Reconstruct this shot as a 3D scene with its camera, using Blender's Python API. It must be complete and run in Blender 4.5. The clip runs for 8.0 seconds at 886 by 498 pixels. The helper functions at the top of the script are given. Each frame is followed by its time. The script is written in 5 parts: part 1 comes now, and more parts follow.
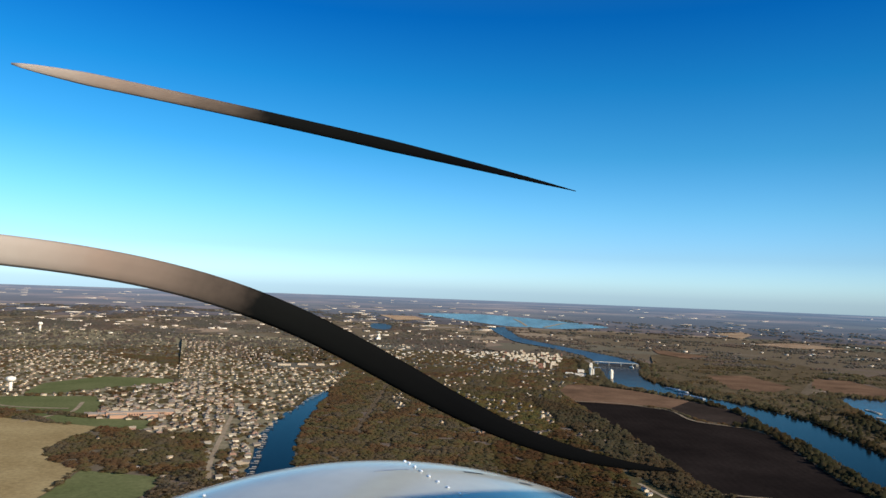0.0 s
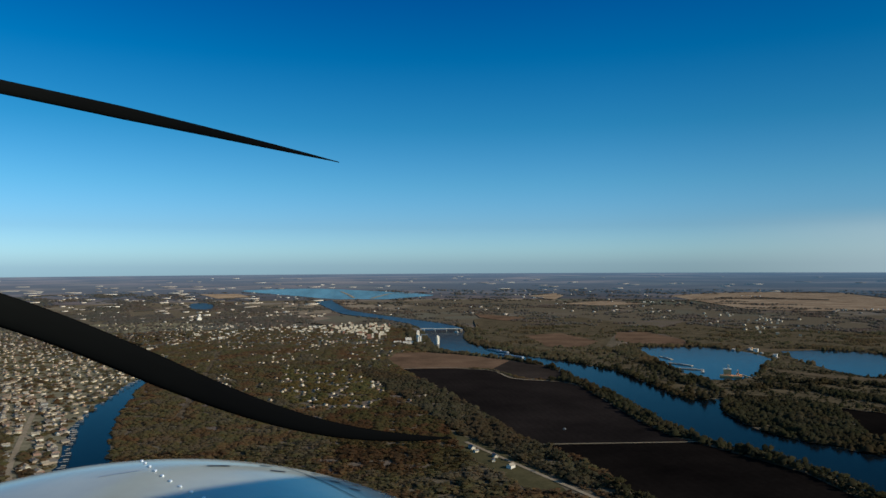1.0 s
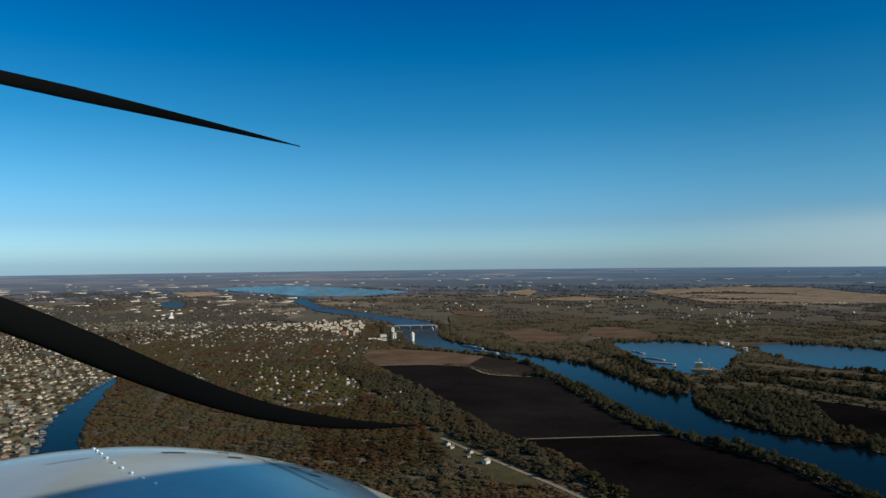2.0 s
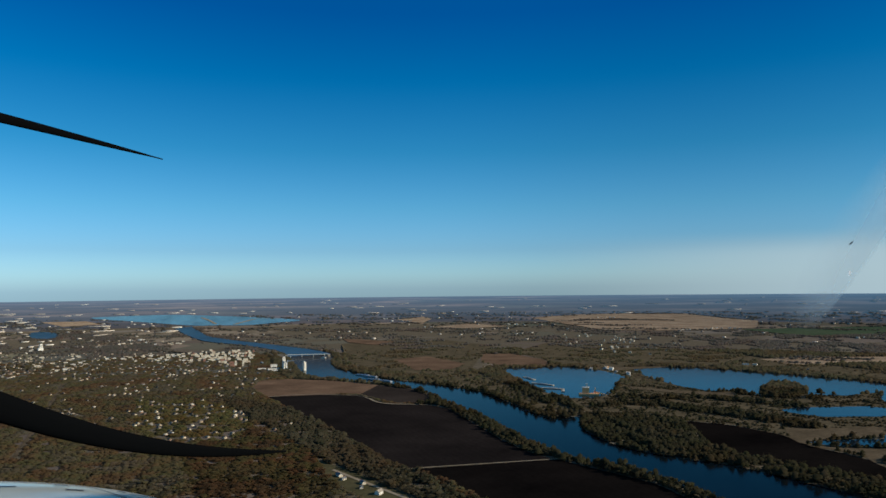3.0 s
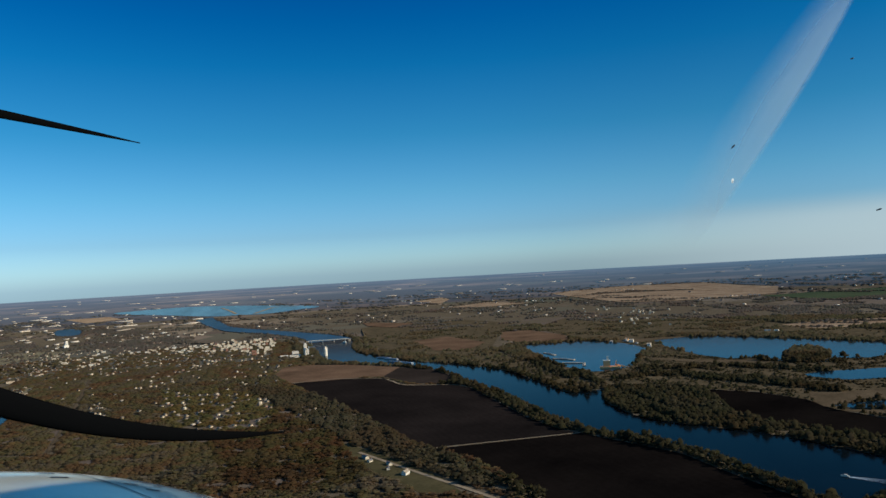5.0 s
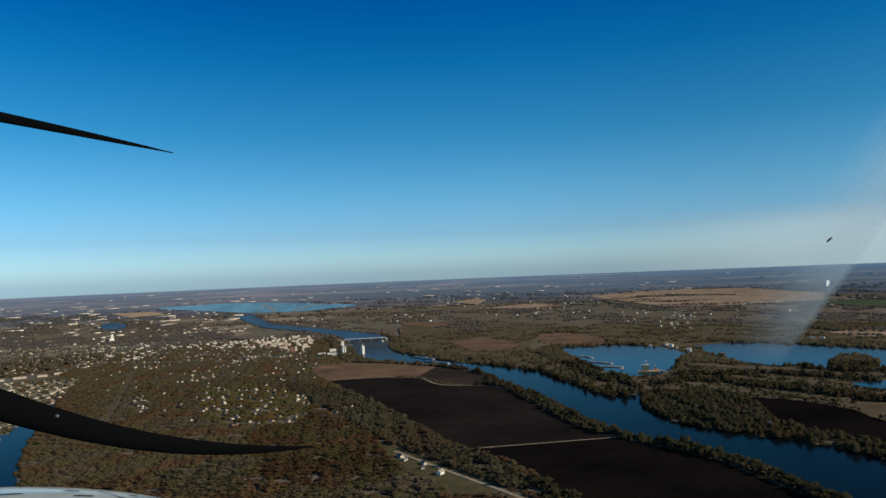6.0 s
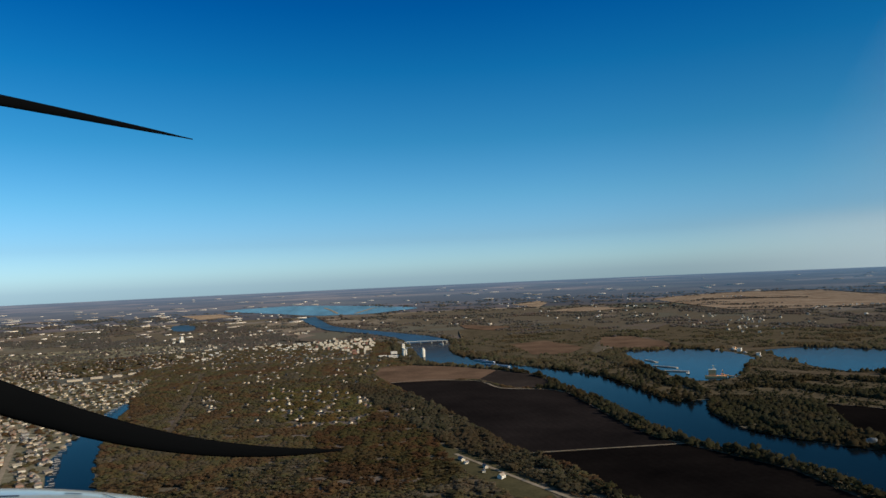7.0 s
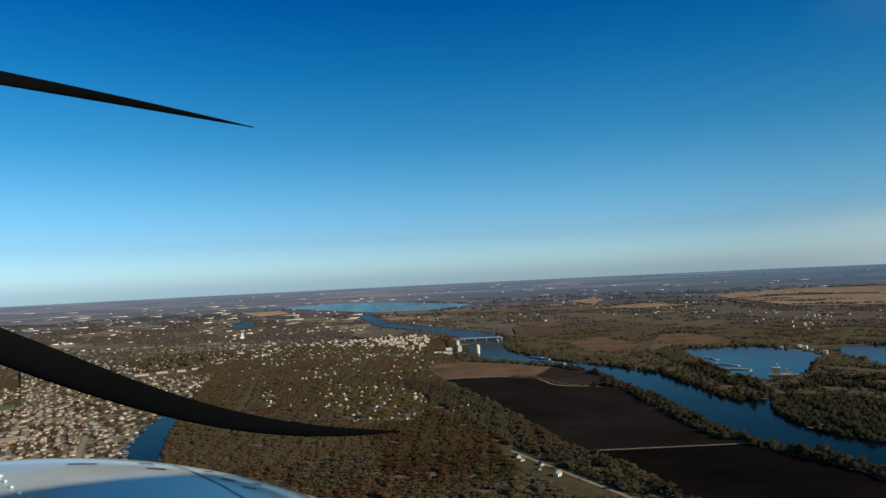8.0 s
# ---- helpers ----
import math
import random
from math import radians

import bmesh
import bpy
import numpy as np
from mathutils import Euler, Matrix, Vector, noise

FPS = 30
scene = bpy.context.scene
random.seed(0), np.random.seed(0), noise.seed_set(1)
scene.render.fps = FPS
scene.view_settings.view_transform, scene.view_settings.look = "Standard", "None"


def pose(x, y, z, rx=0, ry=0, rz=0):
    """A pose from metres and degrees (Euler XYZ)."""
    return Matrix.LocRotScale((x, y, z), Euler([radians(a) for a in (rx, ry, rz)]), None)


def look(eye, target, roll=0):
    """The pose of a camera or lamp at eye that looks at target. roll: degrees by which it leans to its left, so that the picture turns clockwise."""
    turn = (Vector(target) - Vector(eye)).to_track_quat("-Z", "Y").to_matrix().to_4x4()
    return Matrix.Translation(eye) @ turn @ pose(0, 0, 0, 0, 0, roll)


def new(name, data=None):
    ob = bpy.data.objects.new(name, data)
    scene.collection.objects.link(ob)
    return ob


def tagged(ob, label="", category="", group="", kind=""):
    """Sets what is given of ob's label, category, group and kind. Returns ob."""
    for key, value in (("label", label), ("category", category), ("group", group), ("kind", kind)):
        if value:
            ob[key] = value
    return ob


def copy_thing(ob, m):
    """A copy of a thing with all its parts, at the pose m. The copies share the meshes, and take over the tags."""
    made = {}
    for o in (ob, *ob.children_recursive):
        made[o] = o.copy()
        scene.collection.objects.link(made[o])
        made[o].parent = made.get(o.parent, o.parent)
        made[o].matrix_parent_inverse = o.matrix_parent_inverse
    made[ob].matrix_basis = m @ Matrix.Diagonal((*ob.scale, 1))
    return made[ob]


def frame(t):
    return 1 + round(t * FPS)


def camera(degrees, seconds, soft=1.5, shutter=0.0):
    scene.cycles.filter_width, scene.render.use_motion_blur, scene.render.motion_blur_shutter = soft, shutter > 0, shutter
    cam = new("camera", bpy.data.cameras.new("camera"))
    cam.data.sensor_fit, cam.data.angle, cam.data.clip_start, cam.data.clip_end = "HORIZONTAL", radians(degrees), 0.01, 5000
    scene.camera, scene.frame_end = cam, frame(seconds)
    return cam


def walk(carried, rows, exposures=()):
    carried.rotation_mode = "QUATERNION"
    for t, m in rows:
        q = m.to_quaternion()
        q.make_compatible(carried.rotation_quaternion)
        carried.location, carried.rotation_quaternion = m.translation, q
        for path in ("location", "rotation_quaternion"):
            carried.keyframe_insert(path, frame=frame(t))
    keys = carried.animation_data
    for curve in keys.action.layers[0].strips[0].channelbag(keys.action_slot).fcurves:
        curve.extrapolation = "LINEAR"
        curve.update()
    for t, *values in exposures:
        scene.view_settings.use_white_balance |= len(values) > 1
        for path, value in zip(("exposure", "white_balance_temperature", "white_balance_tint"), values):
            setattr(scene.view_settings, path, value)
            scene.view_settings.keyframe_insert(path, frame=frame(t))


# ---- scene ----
HEIGHT = 300.0                      # the aircraft's height over the river plain
EYE = Vector((0, 0, HEIGHT))
cam = camera(62.9, 8.0)


def facing(yaw, pitch, roll, right, up, ahead):
    """The camera in the left seat: turned by yaw (to the left of the heading), pitch and roll, and shifted a little."""
    a, b = radians(yaw), radians(pitch)
    at = EYE + Vector((right, ahead, up))
    return look(at, at + Vector((-math.sin(a) * math.cos(b), math.cos(a) * math.cos(b), math.sin(b))), roll)


# seconds, yaw, pitch, roll, metres to the right, metres up, metres ahead
ROWS = [
    (0.0, -17.31, 3.30, 2.11, -0.175, 0.011, -0.000),
    (0.2, -24.71, 2.81, 1.16, -0.115, 0.023, -0.000),
    (0.5, -30.14, 2.05, 0.55, -0.032, 0.040, -0.000),
    (1.0, -31.10, 1.30, -0.33, -0.001, 0.022, -0.001),
    (2.3, -34.66, 1.20, -0.75, 0.043, -0.009, -0.003),
    (2.5, -36.15, 1.72, -0.84, 0.051, -0.009, -0.008),
    (3.0, -41.48, 3.11, -0.58, 0.087, -0.030, -0.021),
    (3.5, -44.94, 2.72, -2.62, 0.090, -0.067, -0.060),
    (4.0, -43.39, 2.36, -3.72, 0.112, -0.049, -0.053),
    (4.5, -41.68, 1.81, -3.73, 0.148, -0.064, -0.048),
    (6.0, -37.25, 1.77, -2.36, 0.203, -0.017, -0.006),
    (6.5, -35.29, 1.96, -2.28, 0.274, -0.016, 0.029),
    (7.0, -32.54, 2.20, -2.56, 0.329, -0.046, 0.067),
    (7.5, -30.04, 2.25, -2.70, 0.336, -0.061, 0.067),
    (8.0, -28.26, 2.14, -2.81, 0.319, -0.078, 0.059),
]
walk(cam, [(t, facing(*row)) for t, *row in ROWS],
     exposures=[(0.0, 0.33, 6500, 10), (0.2, 0.15, 6450, 9), (0.5, -0.3, 6130, 4), (1.0, -0.3, 6100, 3), (2.5, -0.26, 6100, 3),
                (3.5, -0.17, 6180, 4), (4.5, -0.16, 6300, 5), (6.0, -0.18, 6330, 6), (8.0, -0.16, 6480, 7)])

# ---- light ----
SUN_YAW, SUN_HIGH = -140.0, 25.0
world = bpy.data.worlds.new("sky")
scene.world = world
world.use_nodes = True
wn = world.node_tree.nodes
wl = world.node_tree.links
sky = wn.new("ShaderNodeTexSky")
sky.sky_type, sky.sun_disc = "NISHITA", False
sky.sun_elevation, sky.sun_rotation = radians(SUN_HIGH), radians(-SUN_YAW)
sky.altitude, sky.air_density, sky.dust_density, sky.ozone_density = 300, 1.0, 1.0, 1.0
tint = wn.new("ShaderNodeMix")           # the cool clear air and the windscreen's tint, deepening upwards
tint.data_type, tint.blend_type = "RGBA", "MULTIPLY"
tint.inputs[0].default_value = 1.0
wc, ws, wr = wn.new("ShaderNodeTexCoord"), wn.new("ShaderNodeSeparateXYZ"), wn.new("ShaderNodeValToRGB")
wl.new(wc.outputs["Generated"], ws.inputs[0])
wl.new(ws.outputs[2], wr.inputs[0])
stops = [(0.0, (0.92, 1.38, 2.2)), (0.02, (0.81, 1.27, 2.0)), (0.052, (0.55, 0.93, 1.5)), (0.11, (0.37, 0.86, 1.28)), (0.186, (0.157, 0.70, 1.08)),
         (0.276, (0.043, 0.56, 1.0)), (0.36, (0.006, 0.40, 0.93)), (0.5, (0.10, 0.48, 0.95)), (0.75, (0.55, 0.76, 1.0)), (1.0, (0.7, 0.85, 1.0))]
while len(wr.color_ramp.elements) < len(stops):
    wr.color_ramp.elements.new(0.5)
for e, (at, c) in zip(wr.color_ramp.elements, stops):
    e.position, e.color = at, (*c, 1)
wl.new(sky.outputs[0], tint.inputs[6])
wl.new(wr.outputs[0], tint.inputs[7])
wisp = wn.new("ShaderNodeMapRange")         # a thin sheet of cloud low in the east
wisp.interpolation_type = "SMOOTHSTEP"
wisp.inputs[1].default_value, wisp.inputs[2].default_value = 0.74, 1.02
wl.new(ws.outputs[0], wisp.inputs[0])
low = wn.new("ShaderNodeMapRange")
low.interpolation_type = "SMOOTHSTEP"
low.inputs[1].default_value, low.inputs[2].default_value = 0.072, 0.034
wl.new(ws.outputs[2], low.inputs[0])
cloud = wn.new("ShaderNodeMath")
cloud.operation = "MULTIPLY"
wl.new(wisp.outputs[0], cloud.inputs[0])
wl.new(low.outputs[0], cloud.inputs[1])
sheet = wn.new("ShaderNodeMix")
sheet.data_type = "RGBA"
wl.new(cloud.outputs[0], sheet.inputs[0])
side_fall = wn.new("ShaderNodeMapRange")     # the clear air deepens across the sun
side_fall.interpolation_type = "SMOOTHSTEP"
side_fall.inputs[1].default_value, side_fall.inputs[2].default_value = 0.62, 1.0
side_fall.inputs[3].default_value, side_fall.inputs[4].default_value = 1.0, 0.74
wl.new(ws.outputs[0], side_fall.inputs[0])
deep = wn.new("ShaderNodeVectorMath")
deep.operation = "SCALE"
wl.new(tint.outputs[2], deep.inputs[0])
wl.new(side_fall.outputs[0], deep.inputs["Scale"])
wl.new(deep.outputs[0], sheet.inputs[6])
sheet.inputs[7].default_value = (4.3, 5.2, 5.7, 1)
wl.new(sheet.outputs[2], wn["Background"].inputs[0])
wn["Background"].inputs[1].default_value = 0.12

lamp = bpy.data.lights.new("sun", "SUN")
lamp.energy, lamp.angle, lamp.color = 4.7, radians(0.5), (1.0, 0.88, 0.75)
sun = new("sun", lamp)
a, b = radians(SUN_YAW), radians(SUN_HIGH)
toward = Vector((-math.sin(a) * math.cos(b), math.cos(a) * math.cos(b), math.sin(b)))
sun.matrix_world = look(toward * 500, (0, 0, 0))


# ---- materials ----
def nodes_of(name, rough=0.8, metal=0.0):
    m = bpy.data.materials.new(name)
    m.use_nodes = True
    n, l = m.node_tree.nodes, m.node_tree.links
    p = n["Principled BSDF"]
    p.inputs["Roughness"].default_value, p.inputs["Metallic"].default_value = rough, metal
    if rough >= 0.9:
        p.inputs["Specular IOR Level"].default_value = 0.0
    return m, n, l, p


def ramp(n, l, source, stops):
    r = n.new("ShaderNodeValToRGB")
    while len(r.color_ramp.elements) < len(stops):
        r.color_ramp.elements.new(0.5)
    for e, (at, c) in zip(r.color_ramp.elements, stops):
        e.position, e.color = at, (*c, 1)
    l.new(source, r.inputs[0])
    return r


def noise_tex(n, l, coord, scale, detail=4.0, rough=0.6):
    t = n.new("ShaderNodeTexNoise")
    t.inputs["Scale"].default_value, t.inputs["Detail"].default_value, t.inputs["Roughness"].default_value = scale, detail, rough
    l.new(coord, t.inputs["Vector"])
    return t


def mixed(n, l, fac, one, two, blend="MIX"):
    x = n.new("ShaderNodeMix")
    x.data_type, x.blend_type = "RGBA", blend
    if isinstance(fac, float):
        x.inputs[0].default_value = fac
    else:
        l.new(fac, x.inputs[0])
    for socket, v in ((x.inputs[6], one), (x.inputs[7], two)):
        if isinstance(v, tuple):
            socket.default_value = (*v, 1)
        else:
            l.new(v, socket)
    return x.outputs[2]


def plan_material(name, dark, light, scale=30.0, fine=300.0, rough=0.95, furrow=None):
    """An earthy surface laid out in the plan's kilometres, with broad stains and fine grain."""
    m, n, l, p = nodes_of(name, rough)
    uv = n.new("ShaderNodeUVMap")
    uv.uv_map = "plan"
    broad = noise_tex(n, l, uv.outputs[0], scale, 5)
    grain = noise_tex(n, l, uv.outputs[0], fine, 3, 0.7)
    c = ramp(n, l, broad.outputs["Fac"], [(0.3, dark), (0.7, light)]).outputs[0]
    g = ramp(n, l, grain.outputs["Fac"], [(0.25, (0.6, 0.6, 0.6)), (0.75, (1.3, 1.3, 1.3))]).outputs[0]
    c = mixed(n, l, 0.7, c, g, "MULTIPLY")
    if furrow:
        mp = n.new("ShaderNodeMapping")
        mp.inputs["Rotation"].default_value = (0, 0, radians(furrow))
        l.new(uv.outputs[0], mp.inputs[0])
        w = n.new("ShaderNodeTexWave")
        w.inputs["Scale"].default_value, w.inputs["Distortion"].default_value, w.inputs["Detail"].default_value = 22.0, 2.5, 2.0
        l.new(mp.outputs[0], w.inputs[0])
        s = ramp(n, l, w.outputs["Fac"], [(0.2, (0.88, 0.88, 0.88)), (0.8, (1.12, 1.12, 1.12))]).outputs[0]
        c = mixed(n, l, 0.35, c, s, "MULTIPLY")
    l.new(c, p.inputs["Base Color"])
    return m


def ground_material(name, hazy=False):
    """Autumn countryside: brown woods, hedged fields of stubble and ploughed earth; tens of kilometres off the air's
    blue haze is put into colour and glow.
    """
    m, n, l, p = nodes_of(name, 0.95)
    uv = n.new("ShaderNodeUVMap")
    uv.uv_map = "plan"
    warp = noise_tex(n, l, uv.outputs[0], 1.5, 3)
    shifted = mixed(n, l, 0.06, uv.outputs[0], warp.outputs["Color"], "ADD")
    cells = n.new("ShaderNodeTexVoronoi")
    cells.distance = "CHEBYCHEV"
    cells.inputs["Scale"].default_value = 0.5 if hazy else 1.3
    l.new(shifted, cells.inputs["Vector"])
    sep = n.new("ShaderNodeSeparateColor")
    l.new(cells.outputs["Color"], sep.inputs[0])
    fields = ramp(n, l, sep.outputs[0], [(0.0, (0.20, 0.150, 0.108)), (0.35, (0.14, 0.104, 0.076)), (0.6, (0.31, 0.226, 0.150)),
                                         (0.8, (0.11, 0.104, 0.07)), (1.0, (0.21, 0.166, 0.12))]).outputs[0]
    woods = noise_tex(n, l, uv.outputs[0], 60, 5, 0.75)
    wood_c = ramp(n, l, woods.outputs["Fac"], [(0.3, (0.10, 0.078, 0.050)), (0.55, (0.15, 0.115, 0.072)), (0.75, (0.20, 0.15, 0.095))]).outputs[0]
    where = noise_tex(n, l, uv.outputs[0], 0.42, 4, 0.62) if hazy else noise_tex(n, l, uv.outputs[0], 0.8, 8, 0.7)
    mask = ramp(n, l, where.outputs["Fac"], [(0.47, (0, 0, 0)), (0.60, (1, 1, 1))] if hazy else [(0.50, (0, 0, 0)), (0.54, (1, 1, 1))]).outputs[0]
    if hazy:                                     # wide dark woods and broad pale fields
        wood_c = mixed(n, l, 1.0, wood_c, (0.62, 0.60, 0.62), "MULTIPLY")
    c = mixed(n, l, mask, wood_c, fields)
    grain = noise_tex(n, l, uv.outputs[0], 200, 3, 0.7)
    g = ramp(n, l, grain.outputs["Fac"], [(0.25, (0.65, 0.65, 0.65)), (0.75, (1.3, 1.3, 1.3))]).outputs[0]
    c = mixed(n, l, 0.8, c, g, "MULTIPLY")
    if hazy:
        # aerial haze painted in: base colour cut back, blue glow growing with distance
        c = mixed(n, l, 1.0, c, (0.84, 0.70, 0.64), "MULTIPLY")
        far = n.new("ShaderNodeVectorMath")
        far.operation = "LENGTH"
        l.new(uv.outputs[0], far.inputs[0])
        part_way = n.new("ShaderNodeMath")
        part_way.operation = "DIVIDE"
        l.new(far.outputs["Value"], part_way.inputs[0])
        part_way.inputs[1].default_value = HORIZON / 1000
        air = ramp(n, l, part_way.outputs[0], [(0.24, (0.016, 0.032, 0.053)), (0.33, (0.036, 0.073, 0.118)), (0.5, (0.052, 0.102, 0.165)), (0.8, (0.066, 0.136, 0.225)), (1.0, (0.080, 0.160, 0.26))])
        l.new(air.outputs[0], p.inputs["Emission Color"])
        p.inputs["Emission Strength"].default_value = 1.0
    l.new(c, p.inputs["Base Color"])
    return m


def leaf_material(name, stops, lively=1.0, patches=None):
    """Foliage whose colour differs from crown to crown, mottled over the leaves."""
    m, n, l, p = nodes_of(name, 0.9)
    geo = n.new("ShaderNodeNewGeometry")
    info = n.new("ShaderNodeObjectInfo")
    tone = n.new("ShaderNodeAttribute")
    tone.attribute_name = "tone"
    add = n.new("ShaderNodeMath")
    add.operation = "ADD"
    l.new(tone.outputs["Fac"], add.inputs[0])
    l.new(info.outputs["Random"], add.inputs[1])
    fr = n.new("ShaderNodeMath")
    fr.operation = "FRACT"
    l.new(add.outputs[0], fr.inputs[0])
    c = ramp(n, l, fr.outputs[0], stops).outputs[0]
    g = ramp(n, l, geo.outputs["Random Per Island"], [(0.0, (0.88, 0.88, 0.88)), (1.0, (1.12, 1.12, 1.12))]).outputs[0]
    big = noise_tex(n, l, geo.outputs["Position"], 0.011, 6, 0.7)
    h = ramp(n, l, big.outputs["Fac"], [(0.34, (0.78, 0.84, 0.74)), (0.44, (1.0, 1.0, 0.92)), (0.52, (1.05, 1.0, 0.98)), (0.58, (1.35, 1.2, 1.08)), (0.68, (1.25, 0.88, 0.68))]).outputs[0]
    c = mixed(n, l, lively, mixed(n, l, 0.8, c, g, "MULTIPLY"), h, "MULTIPLY")
    stand = noise_tex(n, l, geo.outputs["Position"], 0.0042, 3, 0.6)
    k = ramp(n, l, stand.outputs["Fac"], [(0.34, (1.10, 1.12, 1.16)), (0.44, (0.84, 0.92, 0.80)), (0.52, (0.95, 0.90, 0.88)), (0.62, (0.98, 0.72, 0.58))]).outputs[0]
    c = mixed(n, l, lively, c, k, "MULTIPLY")
    if patches:                                  # whole stands of one kind: grey and bare, olive, brown, rust
        kind = noise_tex(n, l, geo.outputs["Position"], 0.0075, 4, 0.65)
        c = mixed(n, l, 0.66, c, ramp(n, l, kind.outputs["Fac"], patches).outputs[0])
    l.new(c, p.inputs["Base Color"])
    p.inputs["Specular IOR Level"].default_value = 0.0
    thin = n.new("ShaderNodeBsdfTranslucent")
    l.new(c, thin.inputs[0])
    both = n.new("ShaderNodeMixShader")
    both.inputs[0].default_value = 0.5
    l.new(p.outputs[0], both.inputs[1])
    l.new(thin.outputs[0], both.inputs[2])
    l.new(both.outputs[0], n["Material Output"].inputs[0])
    return m


def water_material(name, colour, rough=0.07, bump=0.12, gloss=0.4):
    m, n, l, p = nodes_of(name, rough)
    geo = n.new("ShaderNodeNewGeometry")
    t = noise_tex(n, l, geo.outputs["Position"], 0.01, 4)
    c = ramp(n, l, t.outputs["Fac"], [(0.3, tuple(v * 0.8 for v in colour)), (0.7, tuple(v * 1.25 for v in colour))]).outputs[0]
    l.new(c, p.inputs["Base Color"])
    r = noise_tex(n, l, geo.outputs["Position"], 0.15, 5, 0.7)
    b = n.new("ShaderNodeBump")
    b.inputs["Strength"].default_value, b.inputs["Distance"].default_value = bump, 1.0
    l.new(r.outputs["Fac"], b.inputs["Height"])
    l.new(b.outputs[0], p.inputs["Normal"])
    p.inputs["IOR"].default_value, p.inputs["Specular IOR Level"].default_value = 1.33, gloss
    return m


def island_material(name, stops, rough=0.8):
    """Walls and roofs whose colour differs from house to house."""
    m, n, l, p = nodes_of(name, rough)
    geo = n.new("ShaderNodeNewGeometry")
    info = n.new("ShaderNodeObjectInfo")
    add = n.new("ShaderNodeMath")
    add.operation = "ADD"
    l.new(geo.outputs["Random Per Island"], add.inputs[0])
    l.new(info.outputs["Random"], add.inputs[1])
    fr = n.new("ShaderNodeMath")
    fr.operation = "FRACT"
    l.new(add.outputs[0], fr.inputs[0])
    c = ramp(n, l, fr.outputs[0], stops)
    c.color_ramp.interpolation = "CONSTANT"
    t = noise_tex(n, l, geo.outputs["Position"], 0.8, 4)
    g = ramp(n, l, t.outputs["Fac"], [(0.3, (0.8, 0.8, 0.8)), (0.7, (1.1, 1.1, 1.1))]).outputs[0]
    l.new(mixed(n, l, 0.8, c.outputs[0], g, "MULTIPLY"), p.inputs["Base Color"])
    return m


def plain_material(name, colour, rough=0.6, metal=0.0, grain=2.0):
    m, n, l, p = nodes_of(name, rough, metal)
    co = n.new("ShaderNodeTexCoord")
    t = noise_tex(n, l, co.outputs["Object"], grain, 4)
    c = ramp(n, l, t.outputs["Fac"], [(0.3, tuple(v * 0.8 for v in colour)), (0.7, tuple(min(1, v * 1.12) for v in colour))]).outputs[0]
    l.new(c, p.inputs["Base Color"])
    return m


HORIZON = 27000.0
GROUND = ground_material("countryside")
HAZED_PLAIN = ground_material("hazed_plain", True)
SOIL = plan_material("ploughed_soil", (0.004, 0.0032, 0.0029), (0.013, 0.0098, 0.0078), 5, 120, furrow=20)
# a lighter copy of SOIL for the western field
SOIL_WEST = plan_material("west_ploughed_soil", (0.010, 0.0078, 0.0068), (0.026, 0.0195, 0.016), 5, 120, furrow=20)
SOIL_BROWN = plan_material("brown_soil", (0.030, 0.022, 0.017), (0.055, 0.040, 0.030), 8, 120)
STUBBLE_BROWN = plan_material("brown_stubble", (0.105, 0.062, 0.036), (0.225, 0.132, 0.076), 9, 150)
STUBBLE_TAN = plan_material("tan_stubble", (0.26, 0.18, 0.078), (0.38, 0.28, 0.13), 7, 120)
STUBBLE_FAR = plan_material("pale_stubble", (0.22, 0.142, 0.084), (0.44, 0.305, 0.185), 5, 40)
MEADOW_GRASS = plan_material("meadow_grass", (0.066, 0.056, 0.026), (0.12, 0.096, 0.045), 30, 200)
GRASS = plan_material("grass", (0.105, 0.115, 0.042), (0.16, 0.16, 0.066), 8, 120)
GREEN_FAR = plan_material("winter_wheat", (0.06, 0.082, 0.042), (0.095, 0.11, 0.055), 3, 40)
SAND = plan_material("sandy_shore", (0.085, 0.060, 0.034), (0.165, 0.117, 0.068), 20, 150)
SCRUB_EARTH = plan_material("scrub_earth", (0.070, 0.054, 0.030), (0.155, 0.112, 0.062), 22, 150)
GRAVEL = plan_material("pale_gravel", (0.26, 0.195, 0.12), (0.38, 0.29, 0.185), 30, 300)
# darker copy of TOWN_GROUND, the shade of its trees put into the colour
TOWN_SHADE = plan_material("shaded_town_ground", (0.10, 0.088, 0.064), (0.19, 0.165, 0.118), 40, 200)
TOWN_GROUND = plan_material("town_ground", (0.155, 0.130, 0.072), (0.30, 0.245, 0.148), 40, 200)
RIVER = water_material("river_water", (0.003, 0.006, 0.008), 0.12, gloss=0.034)
# upper reach: the sky's reflection is painted in as a blue base colour
UPPER_RIVER = water_material("sky_blue_river_water", (0.040, 0.092, 0.124), 0.4)
LAKE = water_material("lake_water", (0.007, 0.016, 0.024), 0.1, gloss=0.14)
POND_WATER = water_material("pond_water", (0.04, 0.085, 0.11), 0.3)
# far lake: reflected sky is put into a paler base colour
SKY_LAKE = water_material("sky_pale_lake_water", (0.12, 0.25, 0.31), 0.4)
